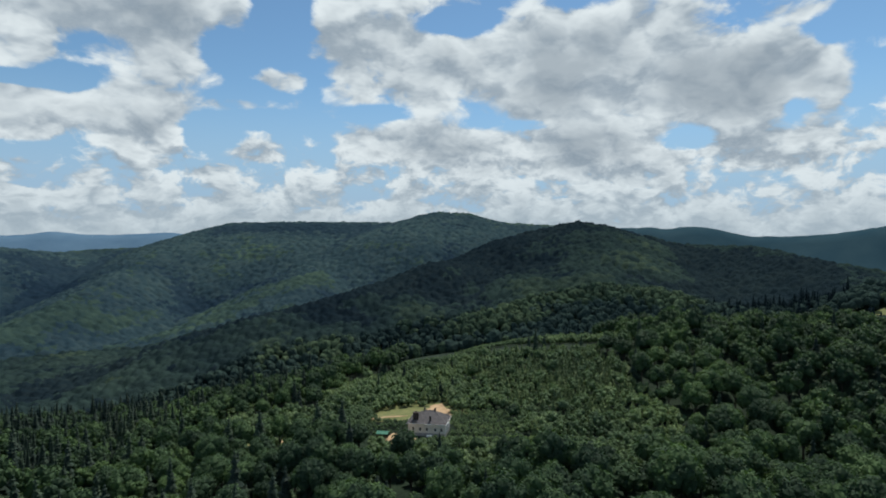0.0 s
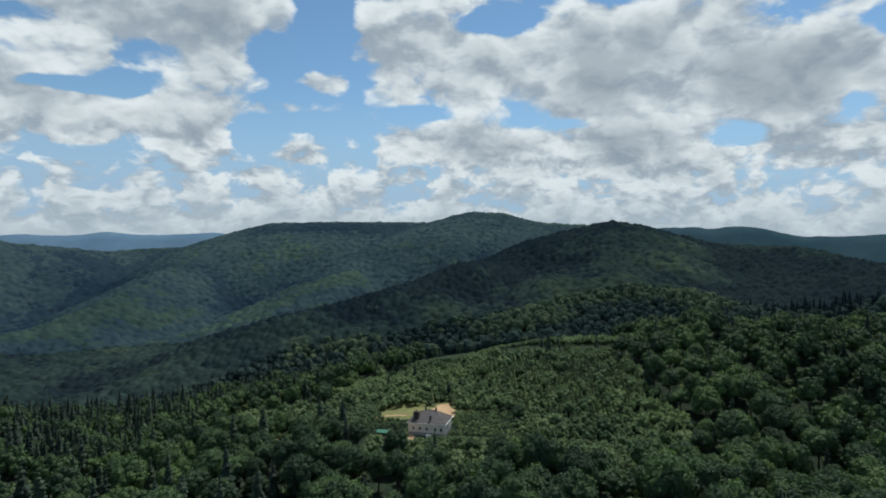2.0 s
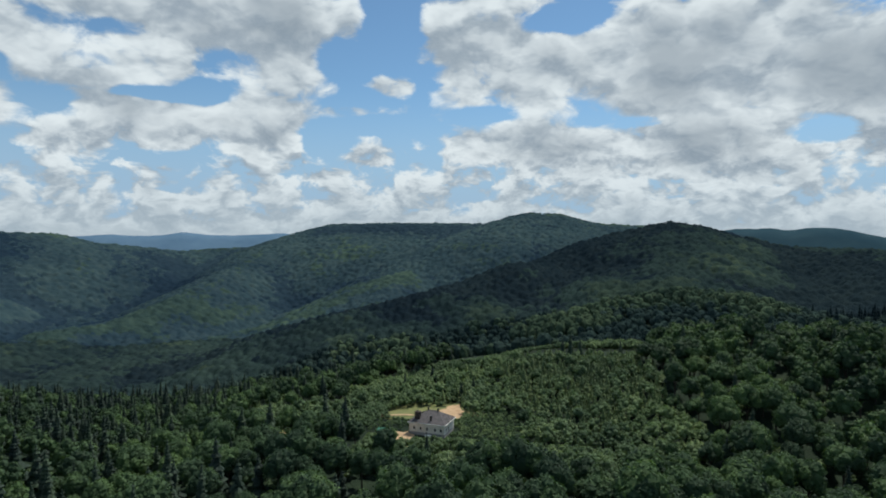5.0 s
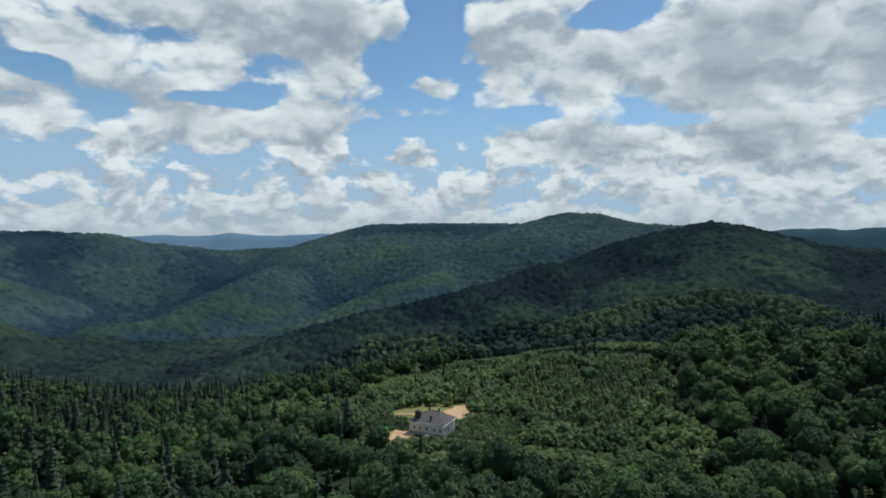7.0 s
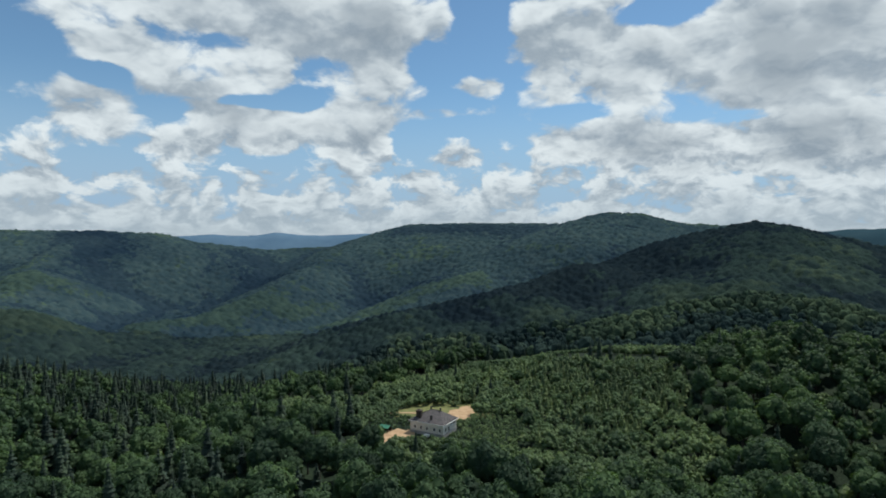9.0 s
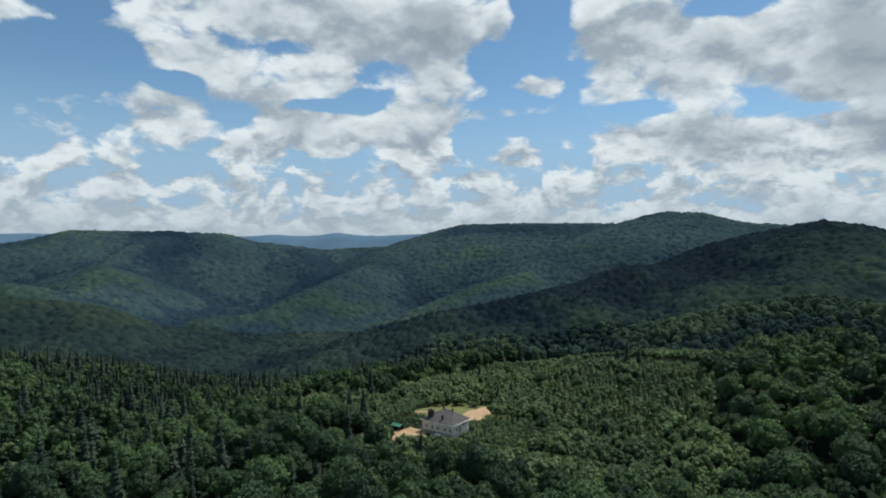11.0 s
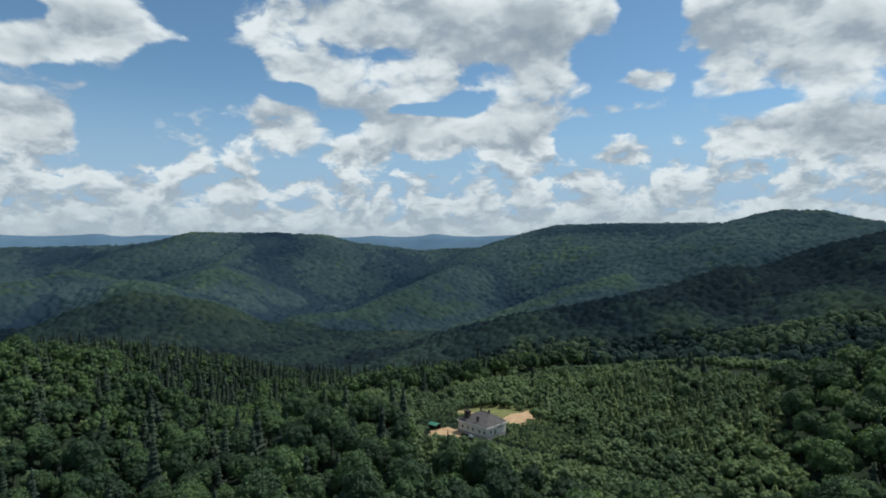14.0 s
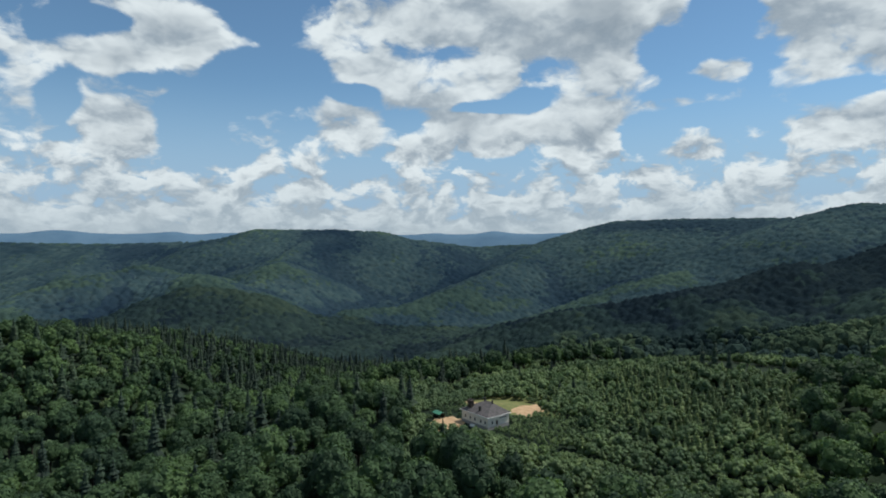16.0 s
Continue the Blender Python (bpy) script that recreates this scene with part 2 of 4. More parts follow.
# Ridge colours hold a strong haze blue, painted in for distance.
HAZY_RIDGE_LEAF = foliage("hazy_ridge_leaves", (0.021, 0.041, 0.055), (0.028, 0.052, 0.066), (0.038, 0.063, 0.073), 13.0, 260.0, 0.0, 3.0, 0.0, 0.08, True)
HAZY_RIDGE_SUN_LEAF = foliage("hazy_sunlit_ridge_leaves", (0.027, 0.050, 0.051), (0.035, 0.061, 0.056), (0.045, 0.075, 0.062), 13.0, 260.0, 0.0, 3.0, 0.0, 0.08, True)
HAZY_RIDGE_NEEDLE = foliage("hazy_shaded_ridge_needles", (0.015, 0.030, 0.047), (0.018, 0.035, 0.053), (0.022, 0.040, 0.059), 9.0, 260.0, 0.0, 2.0, 0.0, 0.08, True)
# These two hill tones paint sun patches and cloud shade.
FAR_SUN_LEAF = foliage("sunlit_hill_leaves", (0.020, 0.035, 0.033), (0.028, 0.046, 0.038), (0.037, 0.057, 0.044), 11.0, 260.0, 0.0, 2.6, 0.0, 0.08, True)
FAR_SHADE_NEEDLE = foliage("shaded_hill_needles", (0.009, 0.017, 0.024), (0.011, 0.020, 0.027), (0.015, 0.025, 0.031), 9.0, 260.0, 0.0, 2.0, 0.0, 0.08, True)
# Slope colours hold haze blue; light and needle kinds paint sun and shade.
SLOPE_LEAF = foliage("hazy_slope_leaves", (0.021, 0.037, 0.038), (0.030, 0.050, 0.048), (0.040, 0.065, 0.056), 11.0, 260.0, 0.0, 1.6, 0.0, 0.16)
SLOPE_SUN_LEAF = foliage("sunlit_slope_leaves", (0.035, 0.057, 0.044), (0.047, 0.075, 0.051), (0.064, 0.092, 0.059), 11.0, 260.0, 0.0, 1.6, 0.0, 0.16)
SLOPE_SHADE_NEEDLE = foliage("shaded_slope_needles", (0.013, 0.023, 0.029), (0.016, 0.027, 0.033), (0.021, 0.035, 0.038), 11.0, 260.0, 0.0, 1.6, 0.0, 0.16)


def bark_material():
    m, tree, shader = material("bark", 0.9, 0.1)
    tree.links.new(ramp(tree, texture(tree, "ShaderNodeTexNoise", 3.0, 6).outputs["Fac"], ((0.3, (0.03, 0.026, 0.021)), (0.7, (0.09, 0.08, 0.066)))), shader.inputs["Base Color"])
    return m


def ground_material():
    m, tree, shader = material("forest_floor", 0.95, 0.1)
    tree.links.new(ramp(tree, texture(tree, "ShaderNodeTexNoise", 0.12, 8, 0.65).outputs["Fac"], ((0.3, (0.010, 0.018, 0.011)), (0.5, (0.014, 0.026, 0.015)), (0.72, (0.022, 0.036, 0.019)))), shader.inputs["Base Color"])
    bumped(tree, shader, texture(tree, "ShaderNodeTexNoise", 0.8, 6).outputs["Fac"], 0.8, 0.6)
    return m


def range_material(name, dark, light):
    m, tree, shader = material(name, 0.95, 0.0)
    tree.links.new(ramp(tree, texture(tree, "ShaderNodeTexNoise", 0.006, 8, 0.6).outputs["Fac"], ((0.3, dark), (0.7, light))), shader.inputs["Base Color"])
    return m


BARK, FLOOR_SOIL = bark_material(), ground_material()
# Both ranges have the blue of haze painted into their base colour.
DISTANT_HAZE = range_material("hazy_distant_woods", (0.066, 0.122, 0.185), (0.088, 0.150, 0.215))
NEARER_HAZE = range_material("hazy_nearer_woods", (0.018, 0.042, 0.058), (0.028, 0.056, 0.070))

# ---- the lie of the land ----
# crest lines: (x, y, ground height) along them, slope beside the crest, distance of the shoulder, extra slope past it
CRESTS = {
    "house_spur": ([(330, 120, -18), (110, 160, -8), (20, 185, 1), (-5, 235, -5), (-10, 275, -5), (30, 290, -4), (60, 300, -4), (85, 350, -3)], 0.05, 110, 0.26),
    "right_rise": ([(520, 420, 28), (330, 415, 17), (225, 388, 18), (135, 384, 16), (65, 386, 14), (30, 390, 8), (0, 402, -6)], 0.16, 75, 0.30),
    "left_rise": ([(-150, -60, 44), (-245, 110, 22), (-290, 190, 7), (-430, 320, -34), (-560, 420, -70)], 0.15, 90, 0.32),
    "near_edge": ([(35, 415, -17), (-45, 425, -27), (-110, 385, -25), (-180, 345, -31), (-330, 330, -40)], 0.06, 40, 0.34),
    "middle_spur": ([(262, 1140, 101), (130, 1115, 52), (70, 1050, 29), (-10, 960, 24), (-60, 920, 2), (-100, 880, -10), (-216, 840, -26), (-330, 800, -62), (-560, 770, -112)], 0.34, 200, 0.10),
    "knoll_rib": ([(262, 1140, 98), (250, 950, 54), (215, 760, 18), (190, 680, -4)], 0.22, 120, 0.2),
    "knoll_arm": ([(262, 1140, 101), (316, 1210, 95), (385, 1140, 76), (453, 1110, 62), (520, 1026, 61), (548, 954, 54), (530, 848, 37), (516, 737, 29), (488, 634, 24)], 0.26, 160, 0.2),
    "far_ridge": ([(1500, 2150, -60), (900, 2000, 0), (700, 1950, 45), (480, 1880, 98), (330, 1850, 112), (190, 1810, 118), (60, 1800, 148), (-20, 1800, 150), (-70, 1805, 128), (-160, 1830, 116), (-330, 1880, 122), (-560, 1910, 122), (-700, 1920, 119), (-790, 1950, 95), (-850, 1960, 72), (-1000, 1900, 38), (-1180, 1750, 28), (-1330, 1620, 52), (-1415, 1565, 62), (-1480, 1540, 86), (-1600, 1420, 90), (-1720, 1300, 92), (-1812, 1237, 94), (-1930, 1180, 62), (-2055, 1079, 46), (-2400, 900, 36), (-3000, 500, 44)], 0.30, 300, 0.22),
    "far_spur": ([(-180, 1830, 112), (-240, 1600, 42), (-300, 1420, -10), (-330, 1300, -34), (-420, 1150, -74)], 0.26, 150, 0.2),
    "valley_spur": ([(-830, 1960, 88), (-800, 1600, 26), (-780, 1300, -38), (-760, 1020, -84), (-800, 850, -88), (-760, 760, -112)], 0.34, 150, 0.2),
    "left_back": ([(-1600, 1420, 86), (-1400, 1050, -4), (-1300, 990, -14), (-1180, 860, -48), (-1050, 800, -88)], 0.32, 150, 0.2),
    "left_hill": ([(-1127, 343, -58), (-1202, 451, -22), (-1256, 600, 0), (-1120, 640, -10), (-978, 611, -21), (-860, 650, -50), (-720, 600, -102)], 0.33, 150, 0.2),
    "left_far": ([(-2400, 900, 30), (-1900, 620, -34), (-1650, 560, -72)], 0.2, 150, 0.25),
}
VALLEY_FLOOR = -118.0


def hills(x, y):
    x = np.asarray(x, float); y = np.asarray(y, float)
    total = np.exp((VALLEY_FLOOR + 0.0 * x) / 7.0)
    for pts, near, shoulder, far in CRESTS.values():
        best = np.full(x.shape, -1e9)
        for (ax, ay, az), (bx, by, bz) in zip(pts, pts[1:]):
            dx, dy = bx - ax, by - ay
            s = np.clip(((x - ax) * dx + (y - ay) * dy) / (dx * dx + dy * dy), 0, 1)
            d = np.hypot(x - ax - s * dx, y - ay - s * dy)
            r = np.sqrt(d * d + 400) - 20
            best = np.maximum(best, az + s * (bz - az) - near * r - far * np.logaddexp(0, (d - shoulder) / 25.0) * 25.0)
        total = total + np.exp(best / 7.0)
    return 7.0 * np.log(total)


def ripple(x, y):
    """Gullies and swells that break up the slopes."""
    return 3.2 * np.sin(x / 61 + 1.3 * np.sin(y / 83)) * np.sin(y / 57 + 0.9 * np.sin(x / 97)) + 1.1 * np.sin(x / 19 + y / 31) * np.sin(y / 23 - x / 41)


YARD = (-4.0, 268.0)
PAD = -1.2


def ground_at(x, y):
    x, y = np.asarray(x, float), np.asarray(y, float)
    z = hills(x, y)
    reach = np.hypot(x, y)
    z = z + ripple(x, y) * np.clip((reach - 300) / 500, 0.15, 1.0) * np.clip((1900 - reach) / 500, 0.1, 1.0)
    ribs = np.sin(x / 47 + 2.1 * np.sin(y / 130)) * np.sin(y / 71 + 1.7 * np.sin(x / 150)) * 7.0
    z = z + ribs * np.clip((reach - 520) / 200, 0, 1) * np.clip((1600 - reach) / 300, 0, 1) * np.clip((70 - z) / 40, 0, 1)
    level = np.clip((46 - np.hypot((x - YARD[0]) * 0.8, y - YARD[1])) / 22, 0, 1)
    level = level * level * (3 - 2 * level)
    return z * (1 - level) + PAD * level


def mesh_of(name, verts, faces, mats, smooth=False, which=None):
    me = bpy.data.meshes.new(name)
    verts, faces = np.asarray(verts, np.float32), np.asarray(faces, np.int32)
    me.vertices.add(len(verts))
    me.vertices.foreach_set("co", verts.ravel())
    me.loops.add(faces.size)
    me.loops.foreach_set("vertex_index", faces.ravel())
    me.polygons.add(len(faces))
    me.polygons.foreach_set("loop_start", np.arange(0, faces.size, faces.shape[1], dtype=np.int32))
    for m in mats:
        me.materials.append(m)
    if which is not None:
        me.polygons.foreach_set("material_index", np.asarray(which, np.int32))
    me.polygons.foreach_set("use_smooth", np.full(len(faces), smooth))
    me.update(calc_edges=True)
    return me


def spaced(edges):
    out = []
    for a, b, step in edges:
        out.append(np.arange(a, b, step))
    return np.concatenate(out)


def build_ground():
    xs = spaced([(-4700, -2400, 230), (-2400, -700, 34), (-700, -420, 14), (-420, 420, 7), (420, 1000, 20), (1000, 2000, 60), (2000, 4701, 270)])
    ys = spaced([(-4700, -800, 300), (-800, 60, 40), (60, 460, 7), (460, 1300, 16), (1300, 2300, 34), (2300, 4701, 200)])
    gx, gy = np.meshgrid(xs, ys)
    gz = ground_at(gx, gy)
    nx, ny = len(xs), len(ys)
    i = (np.arange(ny - 1)[:, None] * nx + np.arange(nx - 1)[None, :]).ravel()
    faces = np.stack([i, i + 1, i + nx + 1, i + nx], 1)
    ob = new("ground", mesh_of("ground", np.stack([gx, gy, gz], 2).reshape(-1, 3), faces, [FLOOR_SOIL], True))
    tagged(ob, "wooded hills and valley floor with dark forest soil", "ground", kind="structure")


build_ground()


def build_range(name, az0, az1, far, profile, label, mat):
    """A distant range: one long ridge with slopes on both sides."""
    n = 160
    verts, faces = [], []
    for i in range(n + 1):
        az = radians(az0 + (az1 - az0) * i / n)
        here = az0 + (az1 - az0) * i / n
        top = profile(here) + 9 * noise.noise(Vector((here * 0.45, far, 1.0))) + 3 * noise.noise(Vector((here * 1.9, far, 5.0)))
        for k, (dr, drop) in enumerate(((-520, 1.0), (-300, 0.62), (-120, 0.2), (0, 0.0), (140, 0.3), (330, 1.0))):
            r = far + dr + 40 * noise.noise(Vector((i * 0.13, k * 1.7, far)))
            z = -130 + (top + 130) * (1 - drop) + 6 * noise.noise(Vector((i * 0.2, k, 3.0)))
            verts.append((-math.sin(az) * r, math.cos(az) * r, z))
    for i in range(n):
        for k in range(5):
            a = i * 6 + k
            faces.append((a, a + 1, a + 7, a + 6))
    ob = new(name, mesh_of(name, verts, faces, [mat], True))
    tagged(ob, label, "mountain range", kind="structure")


def bumps(az, *hills_):
    return sum(h * math.exp(-((az - c) / w) ** 2) for c, w, h in hills_)


build_range("backdrop_range", 14, 100, 4300, lambda a: 84 + bumps(a, (33.5, 3.0, 20), (26, 2.6, 20), (40, 2.0, 8), (59, 2.0, 16), (65, 2.2, 16), (74, 1.6, 22), (72, 5, 8), (80, 4, 8)), "wooded mountain range on the horizon, painted in haze blue", DISTANT_HAZE)
build_range("backdrop_range_2", -62, -10, 3600, lambda a: 80 + bumps(a, (-19.5, 4, 50), (-24.5, 2.5, 42), (-38.5, 4, 45), (-47, 7, 70), (-14, 4, 25)), "wooded mountain range behind the knoll, painted in haze blue-grey", NEARER_HAZE)


# ---- trees ----
def rot_to(n, rng):
    """Two unit vectors across each normal, turned by chance."""
    a = np.where(np.abs(n[:, 2:3]) < 0.9, [[0.0, 0.0, 1.0]], [[1.0, 0.0, 0.0]])
    u = np.cross(n, a)
    u /= np.linalg.norm(u, axis=1, keepdims=True)
    v = np.cross(n, u)
    t = rng.uniform(0, 2 * np.pi, (len(n), 1))
    return u * np.cos(t) + v * np.sin(t), v * np.cos(t) - u * np.sin(t)


def sprays(points, normals, size, rng):
    """Bent leaf sprays, two triangles each."""
    u, v = rot_to(normals, rng)
    s = size * rng.uniform(0.6, 1.3, (len(points), 1))
    q = np.stack([points - u * s, points + v * s * 0.7 + normals * s * 0.25, points + u * s, points - v * s * 0.7 - normals * s * 0.1], 1)
    i = np.arange(len(points))[:, None] * 4
    return q.reshape(-1, 3), np.concatenate([i + [[0, 1, 2]], i + [[0, 2, 3]]])


def joined(*pieces):
    verts, faces, at = [], [], 0
    for v, f in pieces:
        verts.append(v)
        faces.append(np.asarray(f) + at)
        at += len(v)
    return np.concatenate(verts), np.concatenate(faces)


def ico(level):
    bm = bmesh.new()
    bmesh.ops.create_icosphere(bm, subdivisions=level, radius=1)
    v = np.array([p.co[:] for p in bm.verts])
    f = np.array([[p.index for p in t.verts] for t in bm.faces])
    bm.free()
    return v, f


ICO1, ICO2 = ico(1), ico(2)


def cone_of(points, radii, sides=6):
    """A tapered limb along points."""
    verts, faces = [], []
    for p, r in zip(points, radii):
        for k in range(sides):
            a = 2 * math.pi * k / sides
            verts.append((p[0] + r * math.cos(a), p[1] + r * math.sin(a), p[2]))
    for i in range(len(points) - 1):
        for k in range(sides):
            a, b = i * sides + k, i * sides + (k + 1) % sides
            faces += [(a, b, b + sides), (a, b + sides, a + sides)]
    return np.array(verts, float), np.array(faces)


def broadleaf(seed, radius, tall, foot, lobes, count, size):
    """Trunk and crown of a broadleaf tree: a domed crown of many bulging boughs, each covered in leaf sprays."""
    rng = np.random.default_rng(seed)
    k = np.arange(lobes)
    h = 1.0 - (k + 0.4) / lobes * 1.35
    ring = np.sqrt(np.clip(1 - h * h, 0, 1))
    a = k * 2.39996 + rng.uniform(-0.25, 0.25, lobes)
    half = (tall - foot) / 2
    out = rng.uniform(0.52, 0.74, lobes)
    centres = np.stack([radius * ring * np.cos(a) * out, radius * ring * np.sin(a) * out, foot + half + half * h * out * 0.95], 1)
    radii = radius * rng.uniform(0.33, 0.48, lobes) * (1.25 if lobes < 9 else 1.0)
    centres, radii = np.concatenate([centres, [[0, 0, foot + half]]]), np.append(radii, radius * 0.72)
    weight = radii ** 2
    weight[-1] *= 0.5
    pick = rng.choice(lobes + 1, count, p=weight / weight.sum())
    n = rng.normal(size=(count, 3)) + [0, 0, 0.3]
    n += 0.9 * np.where(pick[:, None] < lobes, (centres[pick] - [0, 0, foot + half * 0.6]) / radius, 0)
    n /= np.linalg.norm(n, axis=1, keepdims=True)
    p = centres[pick] + n * radii[pick, None] * rng.uniform(0.88, 1.1, (count, 1))
    inside = np.min(np.linalg.norm(p[:, None] - centres[None], axis=2) / radii[None] + 10 * (np.arange(lobes + 1)[None] == pick[:, None]), axis=1) < 0.8
    p, n = p[~inside], n[~inside]
    n = n + rng.normal(size=n.shape) * 0.30
    n /= np.linalg.norm(n, axis=1, keepdims=True)
    leaves = sprays(p, n, size, rng)
    cores = []
    for c, r in zip(centres, radii):
        cores.append((ICO1[0] * r * 0.9 * rng.uniform(0.88, 1.1, (len(ICO1[0]), 1)) + c, ICO1[1]))
    crown = joined(leaves, *cores)
    lean = rng.uniform(-0.3, 0.3, 2)
    top = foot + (tall - foot) * 0.6
    trunk = [cone_of([(0, 0, -0.6), (lean[0] * 0.3, lean[1] * 0.3, foot), (lean[0], lean[1], top)], [radius * 0.075, radius * 0.055, radius * 0.02])]
    for k in range(3 if lobes > 9 else 0):
        c = centres[lobes - 1 - k]
        trunk.append(cone_of([(lean[0] * 0.3, lean[1] * 0.3, foot * 0.9), tuple(c * [0.5, 0.5, 0.9]), tuple(c)], [radius * 0.035, radius * 0.025, radius * 0.01], 4))
    return crown, joined(*trunk)


def conifer(seed, radius, tall, foot, tiers, arms, droop=0.35, sparse=0.0):
    """A spruce: tiers of drooping branch sprays round a straight stem, with a dense inner cone."""
    rng = np.random.default_rng(seed)
    pts, tris = [], []
    for t in range(tiers):
        h = t / tiers
        z = foot + (tall - foot) * h
        reach = radius * (1 - h) ** 0.85 * rng.uniform(0.7, 1.15) + 0.12
        n = max(4, int(arms * (1 - 0.55 * h)))
        for k in range(n):
            if rng.random() < sparse:
                continue
            a = 2 * math.pi * (k + 0.5 * (t % 2)) / n + rng.uniform(-0.25, 0.25)
            r = reach * rng.uniform(0.6, 1.2)
            wide = r * rng.uniform(0.32, 0.52) + 0.10
            c, s = math.cos(a), math.sin(a)
            dz = -droop * r * rng.uniform(0.5, 1.4)
            b = len(pts)
            pts += [(0, 0, z + 0.18 * r), (c * r * 0.6 - s * wide, s * r * 0.6 + c * wide, z + dz * 0.5 - 0.1 * r), (c * r, s * r, z + dz), (c * r * 0.6 + s * wide, s * r * 0.6 - c * wide, z + dz * 0.5 - 0.1 * r), (c * r * 0.55, s * r * 0.55, z + 0.05 * r)]
            tris += [(b, b + 1, b + 4), (b + 1, b + 2, b + 4), (b + 2, b + 3, b + 4), (b + 3, b, b + 4)]
    core = cone_of([(0, 0, foot + 0.1), (0, 0, foot + 0.25 * (tall - foot)), (0, 0, tall * 0.97)], [radius * 0.36, radius * 0.42, 0.04], 6)
    crown = joined((np.array(pts, float), np.array(tris)), core)
    trunk = cone_of([(0, 0, -0.6), (0, 0, foot + 0.3), (0, 0, tall * 0.7)], [tall * 0.016, tall * 0.013, tall * 0.005], 5)
    return crown, trunk


# kinds: list of (crown, trunk) variants in metres, leaf material, names and labels
LIGHT_BEECH = [broadleaf(15, 5.2, 14.5, 2.2, 13, 300, 0.56), broadleaf(16, 4.7, 13.5, 1.8, 12, 280, 0.54), broadleaf(17, 5.6, 15.5, 2.6, 14, 320, 0.58)]
KINDS = {
    "beech": ([broadleaf(11, 5.4, 14.5, 3.6, 19, 820, 0.40), broadleaf(12, 5.0, 13.0, 3.0, 17, 760, 0.39), broadleaf(13, 5.9, 15.5, 4.0, 21, 880, 0.41), broadleaf(14, 4.6, 14.0, 3.5, 16, 720, 0.38)], BEECH,
              "broadleaf_tree", "tall broadleaf tree with a full green crown in the mixed forest"),
    "bush": ([broadleaf(21, 2.4, 5.2, 0.2, 6, 88, 0.38), broadleaf(22, 2.0, 4.4, 0.1, 5, 76, 0.36), broadleaf(23, 2.7, 6.2, 0.3, 7, 100, 0.40)], YOUNG,
             "young_tree", "young rounded broadleaf tree in regrowing woodland"),
    "spruce": ([conifer(31, 4.4, 18.0, 1.5, 15, 10, 0.42, 0.08), conifer(32, 3.9, 16.0, 1.2, 14, 10, 0.42, 0.08), conifer(33, 4.7, 20.0, 2.0, 16, 10, 0.42, 0.08)], SPRUCE,
               "spruce_tree", "dark green mature spruce with drooping branches"),
    "pine": ([conifer(41, 3.4, 18.0, 4.0, 12, 8, 0.4, 0.15), conifer(42, 3.1, 20.0, 5.0, 13, 8, 0.4, 0.18)], SPRUCE,
             "pine_tree", "slender dark conifer with a bare lower stem"),
    "sapling": ([conifer(51, 2.3, 5.6, 0.0, 8, 9, 0.25), conifer(52, 2.1, 5.0, 0.0, 7, 9, 0.25), conifer(53, 2.5, 6.4, 0.1, 9, 9, 0.25)], SAPLING,
                "young_spruce", "young pointed spruce in a dense plantation"),
}


def smooth_step(a, b, v):
    t = np.clip((v - a) / (b - a), 0, 1)
    return t * t * (3 - 2 * t)


def open_land(x, y):
    """1 where yard, drive and meadow keep the trees away."""
    house = np.hypot((x + 6) / 12.5, (y - 266) / 9.5) < 1
    yard = (np.hypot((x + 4) / 9.5, (y - 296) / 17) < 1) | house
    front = np.hypot((x + 19) / 8, (y - 252) / 12) < 1
    meadow = np.hypot((x + 20) / 17, (y - 294) / 17) < 1
    glade = np.hypot((x + 82) / 12, (y - 272) / 4) < 1
    return yard | front | meadow | glade


def zone(x, y):
    """Which wood grows here."""
    plant = np.hypot((x - 64) / 46, (y - 346) / 60) < 1 + 0.15 * np.sin(x / 9) * np.sin(y / 11)
    young = (np.hypot((x - 58) / 64, (y - 285) / 62) < 1 + 0.15 * np.sin(x / 13 + 1)) | (np.hypot((x + 62) / 75, (y - 290) / 26) < 1) | (np.hypot((x + 4) / 75, (y - 334) / 40) < 1 + 0.12 * np.sin(x / 11))
    dark = (x < -138 + 10 * np.sin(y / 17)) & (y > 150 + 0.30 * (x + 400)) & (y > 165)
    return np.where(plant, 3, np.where(young, 2, np.where(dark, 1, 0)))


rng = np.random.default_rng(5)
stems = {k: [] for k in KINDS}
grid = {}


def free(x, y, r):
    cx, cy = int(x // 8), int(y // 8)
    for i in range(cx - 1, cx + 2):
        for j in range(cy - 1, cy + 2):
            for px, py, pr in grid.get((i, j), ()):
                if (px - x) ** 2 + (py - y) ** 2 < (0.5 * (r + pr)) ** 2:
                    return False
    grid.setdefault((cx, cy), []).append((x, y, r))
    return True


def head_room(x, y):
    """Highest tree top allowed, fitted to the camera's view of house, yard and crest."""
    if (2 < x < 34 and 258 < y < 294) or (-52 < x <= 2 and 258 < y < 312):
        return PAD + 2.6
    if -32 < x < 75 and 195 < y < 262:
        return PAD + 1.0 + (258 - y) * 0.33
    if -30 < x < 125 and y > 372:
        return float(np.interp(x, (-30, 0, 30, 65, 110, 125), (4, 8, 16, 22, 28, 36))) - 0.2 * (y - 390)
    return 99.0


TALL = {"beech": 14.5, "bush": 5.6, "spruce": 20.0, "pine": 20.0, "sapling": 6.8}


